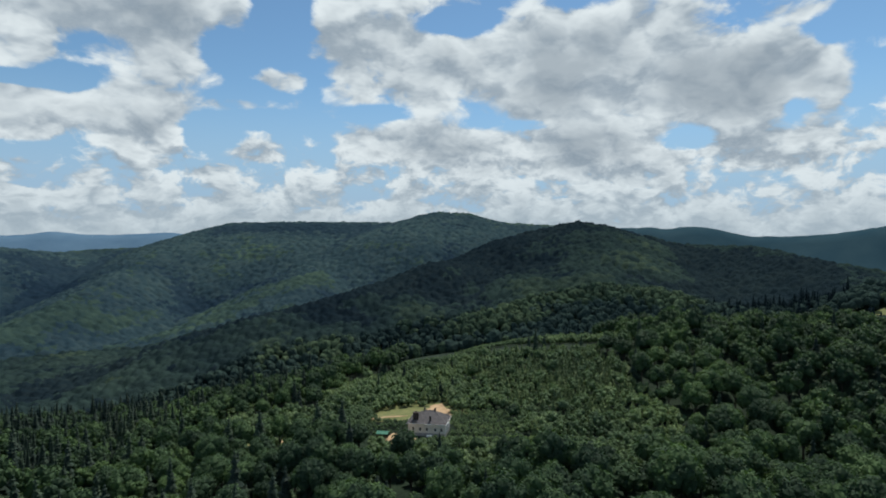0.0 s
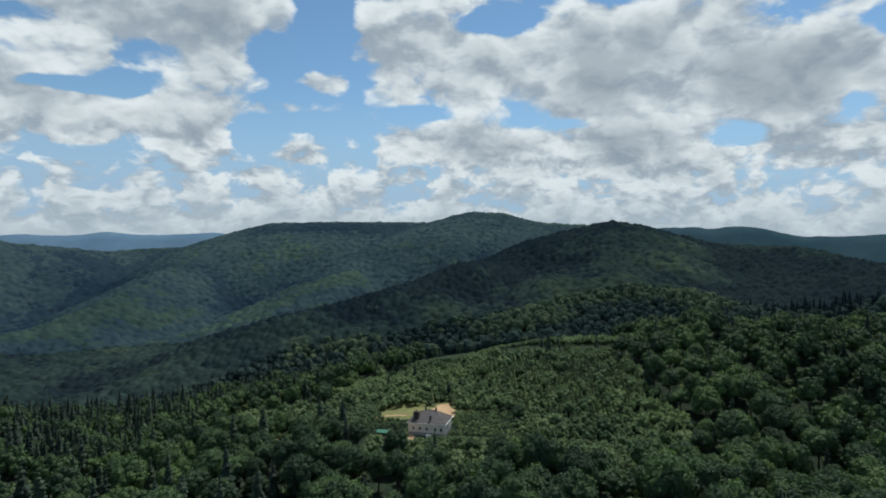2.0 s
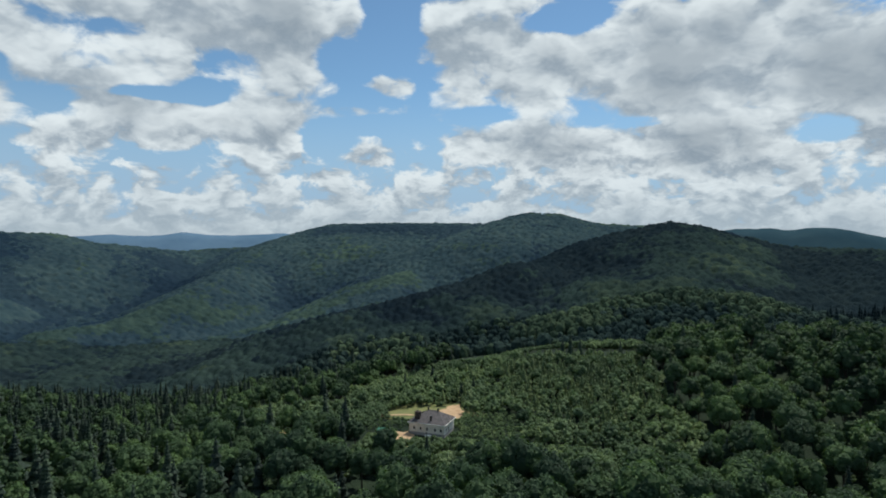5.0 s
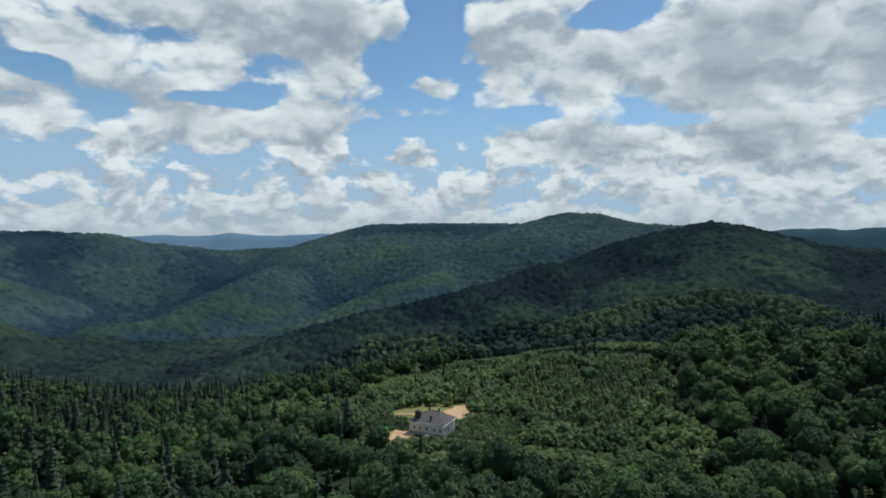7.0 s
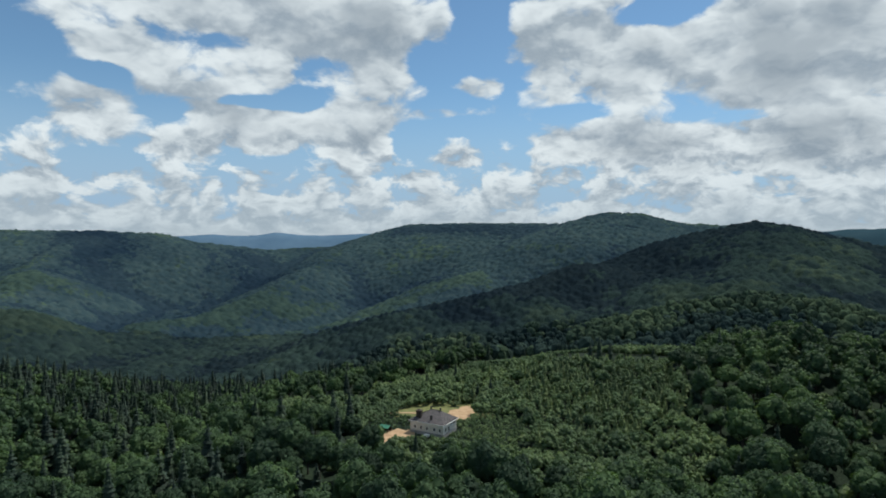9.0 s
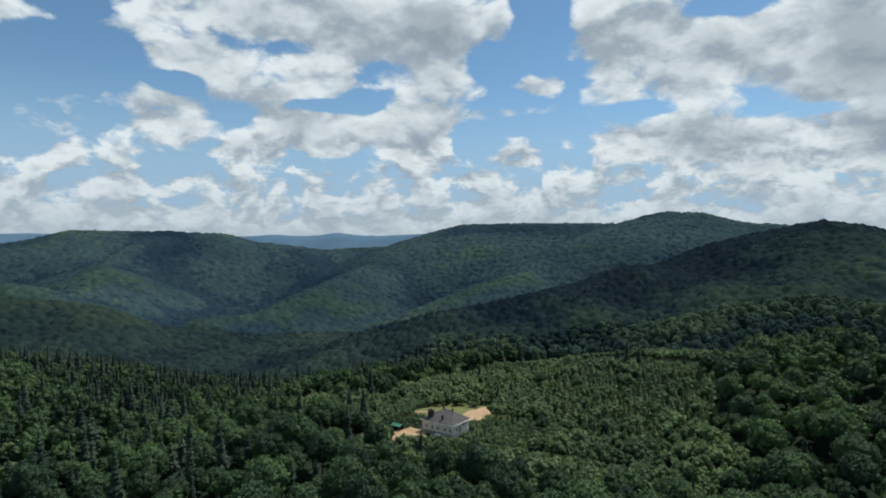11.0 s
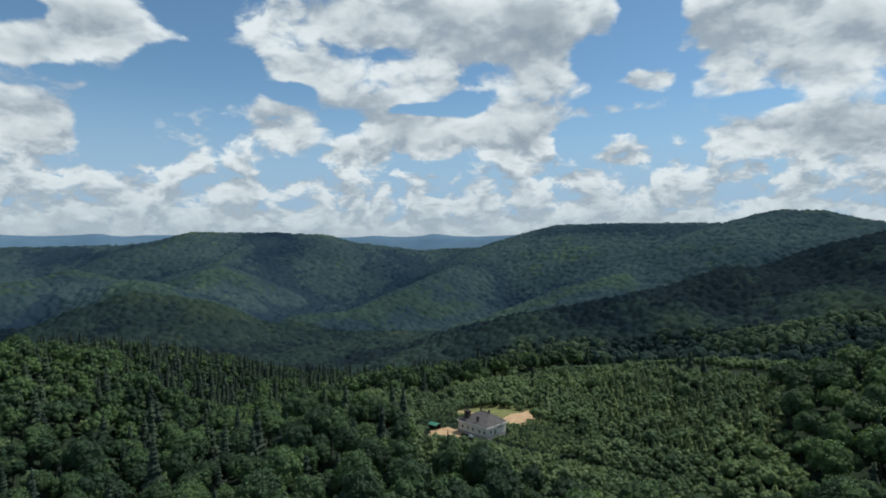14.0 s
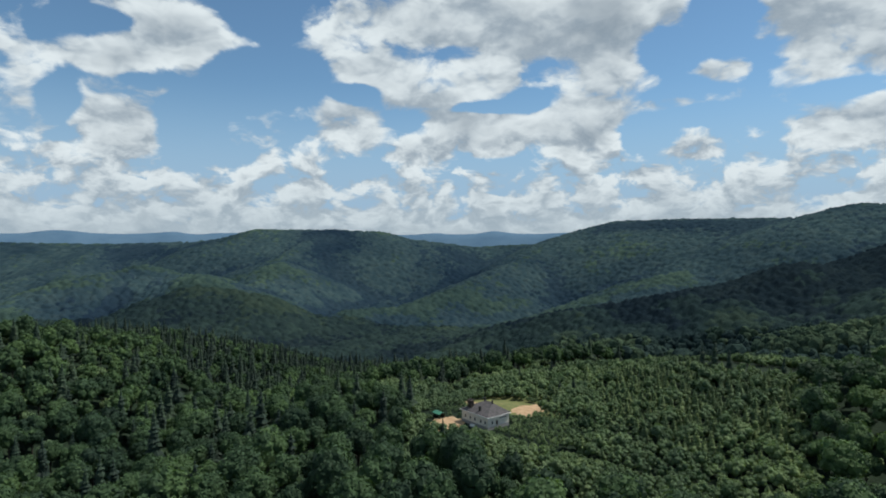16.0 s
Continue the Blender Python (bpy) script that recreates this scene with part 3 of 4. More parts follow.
def sow(count, x0, x1, y0, y1, zones, under=False):
    """Throw seeds over the near hill; each zone keeps its own kinds and spacing."""
    x = rng.uniform(x0, x1, count)
    y = rng.uniform(y0, y1, count)
    keep = ~open_land(x, y) & (np.hypot(x - 70, y - 20) > 110) & (y < 470 + 0.1 * x)
    az = np.degrees(np.arctan2(-(x - 20), y))
    keep &= (az < 92) & (x < 330)
    x, y = x[keep], y[keep]
    for px, py, pz, z in zip(x, y, ground_at(x, y), zone(x, y)):
        if z not in zones:
            continue
        u = rng.random()
        if z == 3:
            kind, r, s = ("sapling", 2.6, rng.uniform(0.75, 1.35)) if u < 0.6 else (("bush", 3.2, rng.uniform(0.7, 1.3)) if u < 0.995 else ("spruce", 4.0, rng.uniform(0.45, 0.6)))
        elif z == 2:
            kind, r, s = ("bush", 3.3, rng.uniform(0.65, 1.3)) if u < 0.86 else (("sapling", 2.6, rng.uniform(0.8, 1.5)) if u < 0.95 else (("beech", 7.0, rng.uniform(0.5, 0.75)) if u < 0.992 else ("spruce", 4.5, rng.uniform(0.45, 0.75))))
        elif z == 1:
            kind, r, s = ("pine", 4.8, rng.uniform(0.55, 1.1)) if u < 0.20 else (("spruce", 5.8, rng.uniform(0.5, 1.15)) if u < 0.56 else ("beech", 7.4, rng.uniform(0.7, 1.0)))
        else:
            left = px < -30
            kind, r, s = ("beech", 8.0 if left else 8.6, rng.uniform(0.7, 1.2) if left else rng.uniform(0.85, 1.5)) if u < (0.76 if left else 0.90) else (("spruce", 6.0, rng.uniform(0.75, 1.2)) if u < (0.90 if left else 0.93) else ("bush", 4.2, rng.uniform(0.8, 1.4)))
        if under:
            kind, r, s = "bush", 5.5, rng.uniform(0.9, 1.7)
        room = head_room(px, py) - pz
        if TALL[kind] * s * 1.1 > room:
            kind, r, s = "bush", 3.4, min(room / 6.8, rng.uniform(0.7, 1.3))
            if s < 0.35:
                continue
        if free(px, py, r * s ** 0.7):
            stems[kind].append((px, py, s))


# single trees that stand out: a pointed spruce below the yard, a broad tree beside it
for kind_name, px, py, size in (("spruce", -1.3, 230.0, 0.55), ("beech", -15.0, 219.0, 1.15), ("spruce", 124.0, 362.0, 1.15), ("spruce", 129.0, 366.0, 1.05), ("spruce", 60.0, 371.0, 0.95), ("spruce", 55.0, 367.0, 0.9), ("spruce", 66.0, 374.0, 0.8),
                                ("spruce", -38.0, 232.0, 1.1), ("spruce", -81.0, 183.0, 1.15), ("spruce", -126.0, 176.0, 1.2), ("spruce", -153.0, 246.0, 1.1), ("spruce", -60.0, 214.0, 0.9),
                                ("spruce", 214.0, 384.0, 0.95), ("spruce", 223.0, 388.0, 0.85), ("spruce", 236.0, 386.0, 1.0), ("spruce", 249.0, 391.0, 0.9), ("spruce", 176.0, 378.0, 0.9)):
    free(px, py, 6.0)
    stems[kind_name].append((px, py, size))
sow(54000, -430, 330, 95, 500, (0, 1))
sow(52000, -145, 130, 205, 375, (2, 3))
sow(16000, 40, 330, 130, 430, (0,), True)


def stamp(proto, places):
    """One mesh of many copies of a tree at (x, y, z, scale, stretch, turn)."""
    v, f = proto
    p = np.asarray(places)
    c, s = np.cos(p[:, 5])[:, None], np.sin(p[:, 5])[:, None]
    x = (v[None, :, 0] * c - v[None, :, 1] * s) * p[:, 3:4] + p[:, 0:1]
    y = (v[None, :, 0] * s + v[None, :, 1] * c) * p[:, 3:4] + p[:, 1:2]
    z = v[None, :, 2] * p[:, 3:4] * p[:, 4:5] + p[:, 2:3]
    faces = f[None] + (np.arange(len(p)) * len(v))[:, None, None]
    return np.stack([x, y, z], 2).reshape(-1, 3), faces.reshape(-1, f.shape[1])


def plant(kind, near_count):
    variants, leaf, name, label = KINDS[kind]
    spots = np.array(stems[kind])
    z = ground_at(spots[:, 0], spots[:, 1])
    order = np.argsort(np.hypot(spots[:, 0] - 20, spots[:, 1] - 235))
    turn = rng.uniform(0, 6.28, len(spots))
    stretch = rng.uniform(0.88, 1.15, len(spots))
    first, rest = {}, {}
    light = LIGHT_BEECH if kind == "beech" else None
    for n, i in enumerate(order):
        pick = int(rng.integers(len(variants)))
        far_off = light is not None and np.hypot(spots[i][0] - 70, spots[i][1] - 25) > 225
        if n >= near_count and far_off:
            pick = 10 + int(rng.integers(len(light)))
        x, y, s = spots[i]
        if n >= near_count:
            rest.setdefault(pick, []).append((x, y, z[i], s, stretch[i], turn[i]))
            continue
        m = Matrix.LocRotScale((x, y, z[i]), Euler((0, 0, turn[i])), (s, s, s * stretch[i]))
        if pick not in first:
            root = new(name)
            (cv, cf), (tv, tf) = variants[pick]
            crown = new("crown", mesh_of("crown", cv, cf, [leaf]))
            trunk = new("trunk", mesh_of("trunk", tv, tf, [BARK], True))
            crown.parent = trunk.parent = root
            tagged(root, label, "tree", "trees on the near hill")
            first[pick] = root
            root.matrix_basis = m
        else:
            twin = copy_thing(first[pick], m)
            twin.matrix_basis = m
    pieces, kinds = [], []
    for pick, places in rest.items():
        for slot, proto in enumerate(variants[pick] if pick < 10 else light[pick - 10]):
            v, f = stamp(proto, places)
            pieces.append((v, f))
            kinds.append(np.full(len(f), slot))
    if pieces:
        v, f = joined(*pieces)
        ob = new(name + "_wood", mesh_of(name + "_wood", v, f, [leaf, BARK], False, np.concatenate(kinds)))
        tagged(ob, "woodland of " + label, "forest", kind="stuff")


for kind_name in KINDS:
    plant(kind_name, 290)


def dome(seed):
    """A crown on the slopes across: a lumpy mass of boughs with loose leaf sprays."""
    r = np.random.default_rng(seed)
    v, f = ICO2
    lumps = r.normal(size=(9, 3)) + [0, 0, 0.5]
    lumps /= np.linalg.norm(lumps, axis=1, keepdims=True)
    bulge = np.max(v @ lumps.T, axis=1) ** 6
    v = v * (0.74 + 0.34 * bulge + r.uniform(-0.05, 0.05, len(v)))[:, None] * [[1, 1, 1.15]]
    keep = np.array([v[t, 2].mean() > -0.45 for t in f])
    n = r.normal(size=(46, 3)) + [0, 0, 0.5]
    n /= np.linalg.norm(n, axis=1, keepdims=True)
    tips = sprays(n * [[1.0, 1.0, 1.15]] * r.uniform(0.82, 1.05, (len(n), 1)), n, 0.15, r)
    v, f = joined((v, f[keep]), tips)
    return v + [[0, 0, 0.6]], f


def spire(seed):
    """A conifer on the slopes across: a jagged cone of sprays."""
    v, f = conifer(seed, 1.0, 2.9, -0.2, 7, 6, 0.35)[0]
    return v, f


def shade_stands(x, y):
    """Sunlit patches and cloud shade painted as woods: young light-leaved (above 0), old conifers (below 0)."""
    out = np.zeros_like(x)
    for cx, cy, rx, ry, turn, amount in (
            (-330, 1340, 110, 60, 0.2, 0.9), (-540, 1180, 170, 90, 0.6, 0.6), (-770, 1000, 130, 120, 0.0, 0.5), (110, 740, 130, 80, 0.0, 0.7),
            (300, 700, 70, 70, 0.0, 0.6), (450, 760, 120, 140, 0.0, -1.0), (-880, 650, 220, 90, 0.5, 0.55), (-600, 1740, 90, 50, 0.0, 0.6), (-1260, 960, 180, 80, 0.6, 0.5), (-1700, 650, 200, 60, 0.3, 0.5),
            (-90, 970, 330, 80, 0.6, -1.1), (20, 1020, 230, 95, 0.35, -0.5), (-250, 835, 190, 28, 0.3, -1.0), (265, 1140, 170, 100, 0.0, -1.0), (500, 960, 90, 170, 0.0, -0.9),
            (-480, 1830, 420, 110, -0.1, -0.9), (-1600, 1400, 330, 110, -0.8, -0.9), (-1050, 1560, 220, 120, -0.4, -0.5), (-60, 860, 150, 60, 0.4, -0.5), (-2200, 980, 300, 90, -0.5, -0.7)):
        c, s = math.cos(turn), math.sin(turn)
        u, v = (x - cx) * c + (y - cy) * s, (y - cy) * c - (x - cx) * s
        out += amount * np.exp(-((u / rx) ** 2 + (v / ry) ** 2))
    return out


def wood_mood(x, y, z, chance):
    """Below -0.36 conifers, above 0.42 young light-leaved wood, else old broadleaf; the kinds paint shade and sun."""
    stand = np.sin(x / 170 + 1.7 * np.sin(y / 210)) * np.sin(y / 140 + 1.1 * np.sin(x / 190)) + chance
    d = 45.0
    # Hollows turn to dark conifers and rises to light leaves, painting creases and lit ridges.
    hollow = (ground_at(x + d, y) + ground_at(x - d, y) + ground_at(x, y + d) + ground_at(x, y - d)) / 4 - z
    return 0.28 * stand + shade_stands(x, y) - np.clip(hollow / 7.0, -0.5, 0.65)


def slope_forest(name, r0, r1, step, mats, label):
    """Woods on the nearer slopes, tree by tree."""
    g = np.arange(-r1 - 100, r1, step)
    gx, gy = np.meshgrid(g, np.arange(120, r1 + 40, step))
    x, y = (gx + rng.uniform(-0.42, 0.42, gx.shape) * step).ravel(), (gy + rng.uniform(-0.42, 0.42, gy.shape) * step).ravel()
    reach = np.hypot(x - 60, y - 30)
    az = np.degrees(np.arctan2(-(x - 20), y))
    inner = (x > -430) & (x < 330) & (y < 470 + 0.1 * x) & (y > 95)
    pasture = np.hypot((x - 415) / 62, (y - 560) / 20) < 1
    keep = (reach > r0) & (reach <= r1) & (az < 84) & (az > -41) & ~inner & ~pasture
    x, y = x[keep], y[keep]
    z = ground_at(x, y)
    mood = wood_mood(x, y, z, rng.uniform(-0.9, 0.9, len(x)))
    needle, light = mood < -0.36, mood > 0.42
    s = rng.uniform(0.7, 1.3, len(x)) * step * 0.62
    for kind, mask, mat in zip(("broadleaf", "light green young broadleaf", "dark conifer"), (~needle & ~light, light, needle), mats):
        where = np.nonzero(mask)[0]
        pick = rng.integers(0, 5, len(where))
        pieces = []
        for k in range(5):
            i = where[pick == k]
            if not len(i):
                continue
            leafy = kind != "dark conifer"
            high = np.maximum(0, 10.0 - s[i]) if leafy else 1.0 + 0 * s[i]
            places = np.stack([x[i], y[i], z[i] + high * 0.75, s[i] * (1.0 if leafy else 0.85), rng.uniform(0.85, 1.2, len(i)) * (1.0 if leafy else 1.25), rng.uniform(0, 6.28, len(i))], 1)
            pieces.append(stamp(dome(100 + k) if leafy else spire(200 + k), places))
        v, f = joined(*pieces)
        ob = new(name, mesh_of(name, v, f, [mat], False))
        tagged(ob, label.replace("broadleaf", kind), "forest", kind="stuff")


def lattice(i, j, salt):
    """A repeatable chance value for each crown of the far woods."""
    h = np.sin(i * 127.1 + j * 311.7 + salt * 74.7) * 43758.5453
    return h - np.floor(h)


def canopy(name, r0, r1, step, turn, mats, cell, label, az0=-41, az1=86):
    """Unbroken far woods: crowns of uneven height that close into one rolling roof of leaves."""
    reach = np.arange(r0, r1, step)
    ways = np.radians(np.arange(az0, az1, turn))
    rr, ww = np.meshgrid(reach, ways, indexing="ij")
    x, y = 60 - np.sin(ww) * rr, 30 + np.cos(ww) * rr
    x, y = x + 0.9 * np.sin(y / 7.3), y + 0.9 * np.sin(x / 6.1)
    ground = ground_at(x, y)
    cx, cy = np.floor(x / cell), np.floor(y / cell)
    top, own, sort = np.full(x.shape, -99.0), np.zeros(x.shape), np.zeros(x.shape)
    for di in (-1, 0, 1):
        for dj in (-1, 0, 1):
            i, j = cx + di, cy + dj
            px, py = (i + 0.12 + 0.76 * lattice(i, j, 1)) * cell, (j + 0.12 + 0.76 * lattice(i, j, 2)) * cell
            d = np.hypot(x - px, y - py)
            # Bands painted as cloud shade take pointed conifer crowns.
            pointed = shade_stands(px, py) + 0.5 * (lattice(i, j, 5) - 0.5) < -0.45
            # Crowns stay shallow so the gaps stay light, in place of haze.
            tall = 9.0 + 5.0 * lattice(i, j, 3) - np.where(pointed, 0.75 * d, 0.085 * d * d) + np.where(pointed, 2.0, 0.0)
            over = tall > top
            top, own, sort = np.where(over, tall, top), np.where(over, lattice(i, j, 4), own), np.where(over, lattice(i, j, 6), sort)
    top = top + 0.9 * np.sin(x / 1.7 + 2 * np.sin(y / 2.3)) * np.sin(y / 1.9)
    edge = np.clip((rr - r0) / (2 * step), 0, 1)
    verts = np.stack([x, y, ground + top * edge - (1 - edge)], 2).reshape(-1, 3)
    nx, ny = len(ways), len(reach)
    i = (np.arange(ny - 1)[:, None] * nx + np.arange(nx - 1)[None, :]).ravel()
    faces = np.stack([i, i + 1, i + nx + 1, i + nx], 1)
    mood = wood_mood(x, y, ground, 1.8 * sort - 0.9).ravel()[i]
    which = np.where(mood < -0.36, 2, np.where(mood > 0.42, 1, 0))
    me = mesh_of(name, verts, faces, mats, True, which)
    me.attributes.new("crown", "FLOAT", "POINT").data.foreach_set("value", own.ravel().astype(np.float32))
    tagged(new(name, me), label, "forest", kind="stuff")


slope_forest("hillside_forest", 240, 740, 9.4, (SLOPE_LEAF, SLOPE_SUN_LEAF, SLOPE_SHADE_NEEDLE), "dense broadleaf forest on the slopes across the valley")
canopy("spur_forest", 730, 1150, 2.8, 0.15, (FAR_SHADED_LEAF, FAR_SUN_LEAF, FAR_SHADE_NEEDLE), 9.5, "dense mixed forest on the middle spur, cloud shade in leaf colour")
canopy("ridge_forest", 1146, 2300, 4.4, 0.17, (HAZY_RIDGE_LEAF, HAZY_RIDGE_SUN_LEAF, HAZY_RIDGE_NEEDLE), 11.5, "dense mixed forest covering the far ridge, haze blue in leaf colour")
canopy("far_forest", 2294, 3300, 8.0, 0.26, (HAZY_RIDGE_LEAF, HAZY_RIDGE_SUN_LEAF, HAZY_RIDGE_NEEDLE), 16.0, "dense mixed forest on low hills beyond the ridge, haze blue in leaf colour", 50, 88)

# ---- house and yard ----
def plain(name, low, high, scale, rough=0.85, relief=0.0, gloss=0.2):
    m, tree, shader = material(name, rough, gloss)
    n = texture(tree, "ShaderNodeTexNoise", scale, 7, 0.62).outputs["Fac"]
    tree.links.new(ramp(tree, n, ((0.32, low), (0.68, high))), shader.inputs["Base Color"])
    if relief:
        bumped(tree, shader, n, 0.6, relief)
    return m


PLASTER = plain("plaster", (0.60, 0.55, 0.47), (0.74, 0.69, 0.60), 0.6, relief=0.01)
PLINTH = plain("plinth_concrete", (0.24, 0.235, 0.225), (0.36, 0.35, 0.335), 0.9, relief=0.02)
SLATE = plain("roof_sheet", (0.062, 0.060, 0.062), (0.105, 0.100, 0.102), 0.8, 0.8, 0.02, 0.08)
LEDGE = plain("pale_ledge", (0.62, 0.61, 0.58), (0.76, 0.75, 0.72), 1.2)
SOOT = plain("sooty_brick", (0.030, 0.025, 0.023), (0.075, 0.060, 0.052), 2.5, relief=0.02)
PIPE = plain("dark_flue", (0.02, 0.02, 0.021), (0.05, 0.05, 0.052), 2.0, 0.5)
SAND = plain("sandy_soil", (0.26, 0.175, 0.10), (0.42, 0.30, 0.18), 0.35, 0.95, 0.08)
TURF = plain("dry_grass", (0.072, 0.096, 0.032), (0.155, 0.155, 0.06), 0.3, 0.95, 0.15)
TIN = plain("green_sheet", (0.03, 0.13, 0.085), (0.06, 0.20, 0.13), 0.9, 0.45)
TIMBER = plain("dark_timber", (0.035, 0.026, 0.018), (0.085, 0.062, 0.042), 2.2)
WHITE = plain("white_paint", (0.68, 0.68, 0.66), (0.82, 0.82, 0.80), 1.5, 0.5)
RUBBER = plain("rubber", (0.015, 0.015, 0.015), (0.03, 0.03, 0.03), 3.0)


def glass_material():
    m, tree, shader = material("window_glass", 0.06, 0.5)
    shader.inputs["Base Color"].default_value = (0.02, 0.024, 0.028, 1)
    return m


GLASS = glass_material()


def box(bm, x0, x1, y0, y1, z0, z1, bevel=0.0):
    made = bmesh.ops.create_cube(bm, size=1.0, matrix=Matrix.LocRotScale(((x0 + x1) / 2, (y0 + y1) / 2, (z0 + z1) / 2), None, (x1 - x0, y1 - y0, z1 - z0)))
    if bevel:
        bmesh.ops.bevel(bm, geom=list({e for v in made["verts"] for e in v.link_edges}), offset=bevel, segments=1, affect="EDGES")


def part(name, bm, mat, parent, label="", at=None):
    me = bpy.data.meshes.new(name)
    bm.to_mesh(me)
    bm.free()
    me.materials.append(mat)
    ob = new(name, me)
    ob.parent = parent
    if at is not None:
        ob.matrix_basis = at
    if label:
        tagged(ob, label)
    return ob


def boxes(*sizes, bevel=0.0):
    bm = bmesh.new()
    for b in sizes:
        box(bm, *b, bevel)
    return bm


def wall_panel(length, z0, z1, thick, openings):
    """A wall along x from 0 to length, outer face at y = 0, with openings (x0, x1, z0, z1) cut through."""
    bm = bmesh.new()
    xs = sorted({0.0, length, *[v for o in openings for v in o[:2]]})
    zs = sorted({z0, z1, *[v for o in openings for v in o[2:]]})
    for a, b in zip(xs, xs[1:]):
        for c, d in zip(zs, zs[1:]):
            if not any(o[0] <= a and b <= o[1] and o[2] <= c and d <= o[3] for o in openings):
                box(bm, a, b, 0, thick, c, d)
    bmesh.ops.remove_doubles(bm, verts=bm.verts, dist=0.001)
    return bm


def add_window(wall, o, number_of_panes=1):
    x0, x1, z0, z1 = o
    f = 0.07
    frame_ = part("window", boxes((x0, x0 + f, 0.06, 0.16, z0, z1), (x1 - f, x1, 0.06, 0.16, z0, z1), (x0 + f, x1 - f, 0.06, 0.16, z1 - f, z1), (x0 + f, x1 - f, 0.06, 0.16, z0, z0 + f)), WHITE, wall, "white-framed window with dark glass")
    part("pane", boxes((x0 + f, x1 - f, 0.10, 0.12, z0 + f, z1 - f)), GLASS, frame_)
    part("sill", boxes((x0 - 0.1, x1 + 0.1, -0.10, 0.06, z0 - 0.07, z0), bevel=0.015), LEDGE, frame_)


def build_house():
    L, W, EAVE = 17.1, 12.8, 5.5
    turn = math.atan2(-3.0, 16.9)
    root = new("house")
    root.matrix_basis = Matrix.LocRotScale((-15.9, 259.8, PAD), Euler((0, 0, turn)), None)
    tagged(root, "pale plastered house with grey hipped roof and dark chimneys", "house")
    low = 1.5
    part("plinth", boxes((-0.06, L + 0.06, -0.06, W + 0.06, -0.6, low - 0.004), bevel=0.03), PLINTH, root, "grey concrete plinth")
    sides = (
        ((0, 0, 0, 0), L, [(c - 0.5, c + 0.5, 2.4, 3.9) for c in (2.4, 5.6, 8.7, 12.6, 15.4)]),
        ((L, 0, 0, 90), W, [(2.3, 3.3, 2.4, 3.9), (5.0, 6.1, 1.6, 3.8)] + [(7.2 + 1.1 * k, 8.0 + 1.1 * k, 3.9, 4.7) for k in range(4)]),
        ((L, W, 0, 180), L, [(c - 0.5, c + 0.5, 2.4, 3.9) for c in (3.0, 7.0, 11.0, 14.5)]),
        ((0, W, 0, 270), W, [(c - 0.5, c + 0.5, 2.4, 3.9) for c in (3.0, 6.4, 9.8)]),
    )
    for (x, y, z, a), length, holes in sides:
        trim = 0.0 if a in (0, 180) else 0.35
        holes = [(h[0] - trim, h[1] - trim, h[2], h[3]) for h in holes]
        wall = part("wall", wall_panel(length - 2 * trim, low, EAVE, 0.35, holes), PLASTER, root, at=pose(x, y, z, 0, 0, a) @ pose(trim, 0, 0))
        for h in holes:
            if h[2] < 2.0:
                door = part("door", boxes((h[0], h[1], 0.1, 0.16, h[2], h[3]), bevel=0.01), TIMBER, wall, "dark timber door")
                part("handle", boxes((h[0] + 0.08, h[0] + 0.12, 0.06, 0.1, h[2] + 0.95, h[2] + 1.1)), WHITE, door)
            else:
                add_window(wall, h)
    part("floor_slab", boxes((0.35, L - 0.35, 0.35, W - 0.35, low, low + 0.15)), PLINTH, root)
    # eaves ledge round the walls
    o = 0.75
    part("eaves_ledge", boxes((-o, L + o, -o, W + o, EAVE, EAVE + 0.28), bevel=0.04), LEDGE, root, "pale ledge along the eaves")
    # hipped roof of seamed sheets, laid as strips down each slope
    top = EAVE + 3.75
    base = EAVE + 0.30
    e = 0.55
    r0, r1 = Vector((6.4, 8.6, top)), Vector((10.6, 8.6, top))
    c = [Vector((-e, -e, base)), Vector((L + e, -e, base)), Vector((L + e, W + e, base)), Vector((-e, W + e, base))]
    for a, b, p, q, strips in ((c[0], c[1], r0, r1, 14), (c[1], c[2], r1, r1, 11), (c[2], c[3], r1, r0, 14), (c[3], c[0], r0, r0, 11)):
        slope = part("roof", bmesh.new(), SLATE, root, "grey sheet-metal roof slope with standing seams")
        me = slope.data
        bm = bmesh.new()
        n = (b - a).cross(q - a if (q - a).length > 0.1 else p - a).normalized()
        n = n if n.z > 0 else -n
        face = [a, b, q] + ([p] if (p - q).length > 0.1 else [])
        up = [bm.verts.new(v + n * 0.12) for v in face]
        dn = [bm.verts.new(v) for v in face]
        bm.faces.new(up)
        bm.faces.new(dn[::-1])
        for i in range(len(face)):
            j = (i + 1) % len(face)
            bm.faces.new((up[i], dn[i], dn[j], up[j]))
        bmesh.ops.recalc_face_normals(bm, faces=bm.faces)
        bm.to_mesh(me)
        bm.free()
        along = (b - a).normalized()
        rise = n.cross(along)
        rise = rise if rise.z > 0 else -rise
        for k in range(1, strips):
            s = k / strips * (b - a).length
            d1, d2 = (p - a).dot(along), (q - a).dot(along)
            h = (p - a).dot(rise)
            reach = h * (s / d1 if s < d1 else (1 if s <= d2 else ((b - a).length - s) / max(0.01, (b - a).length - d2)))
            foot = a + along * s + n * 0.12
            bm = bmesh.new()
            m = Matrix((along.to_4d(), rise.to_4d(), n.to_4d(), Vector((0, 0, 0, 1)))).transposed()
            m[3][:] = (0, 0, 0, 1)
            m.translation = foot
            box(bm, -0.03, 0.03, 0.02, max(0.3, reach * 0.97), 0.004, 0.06)
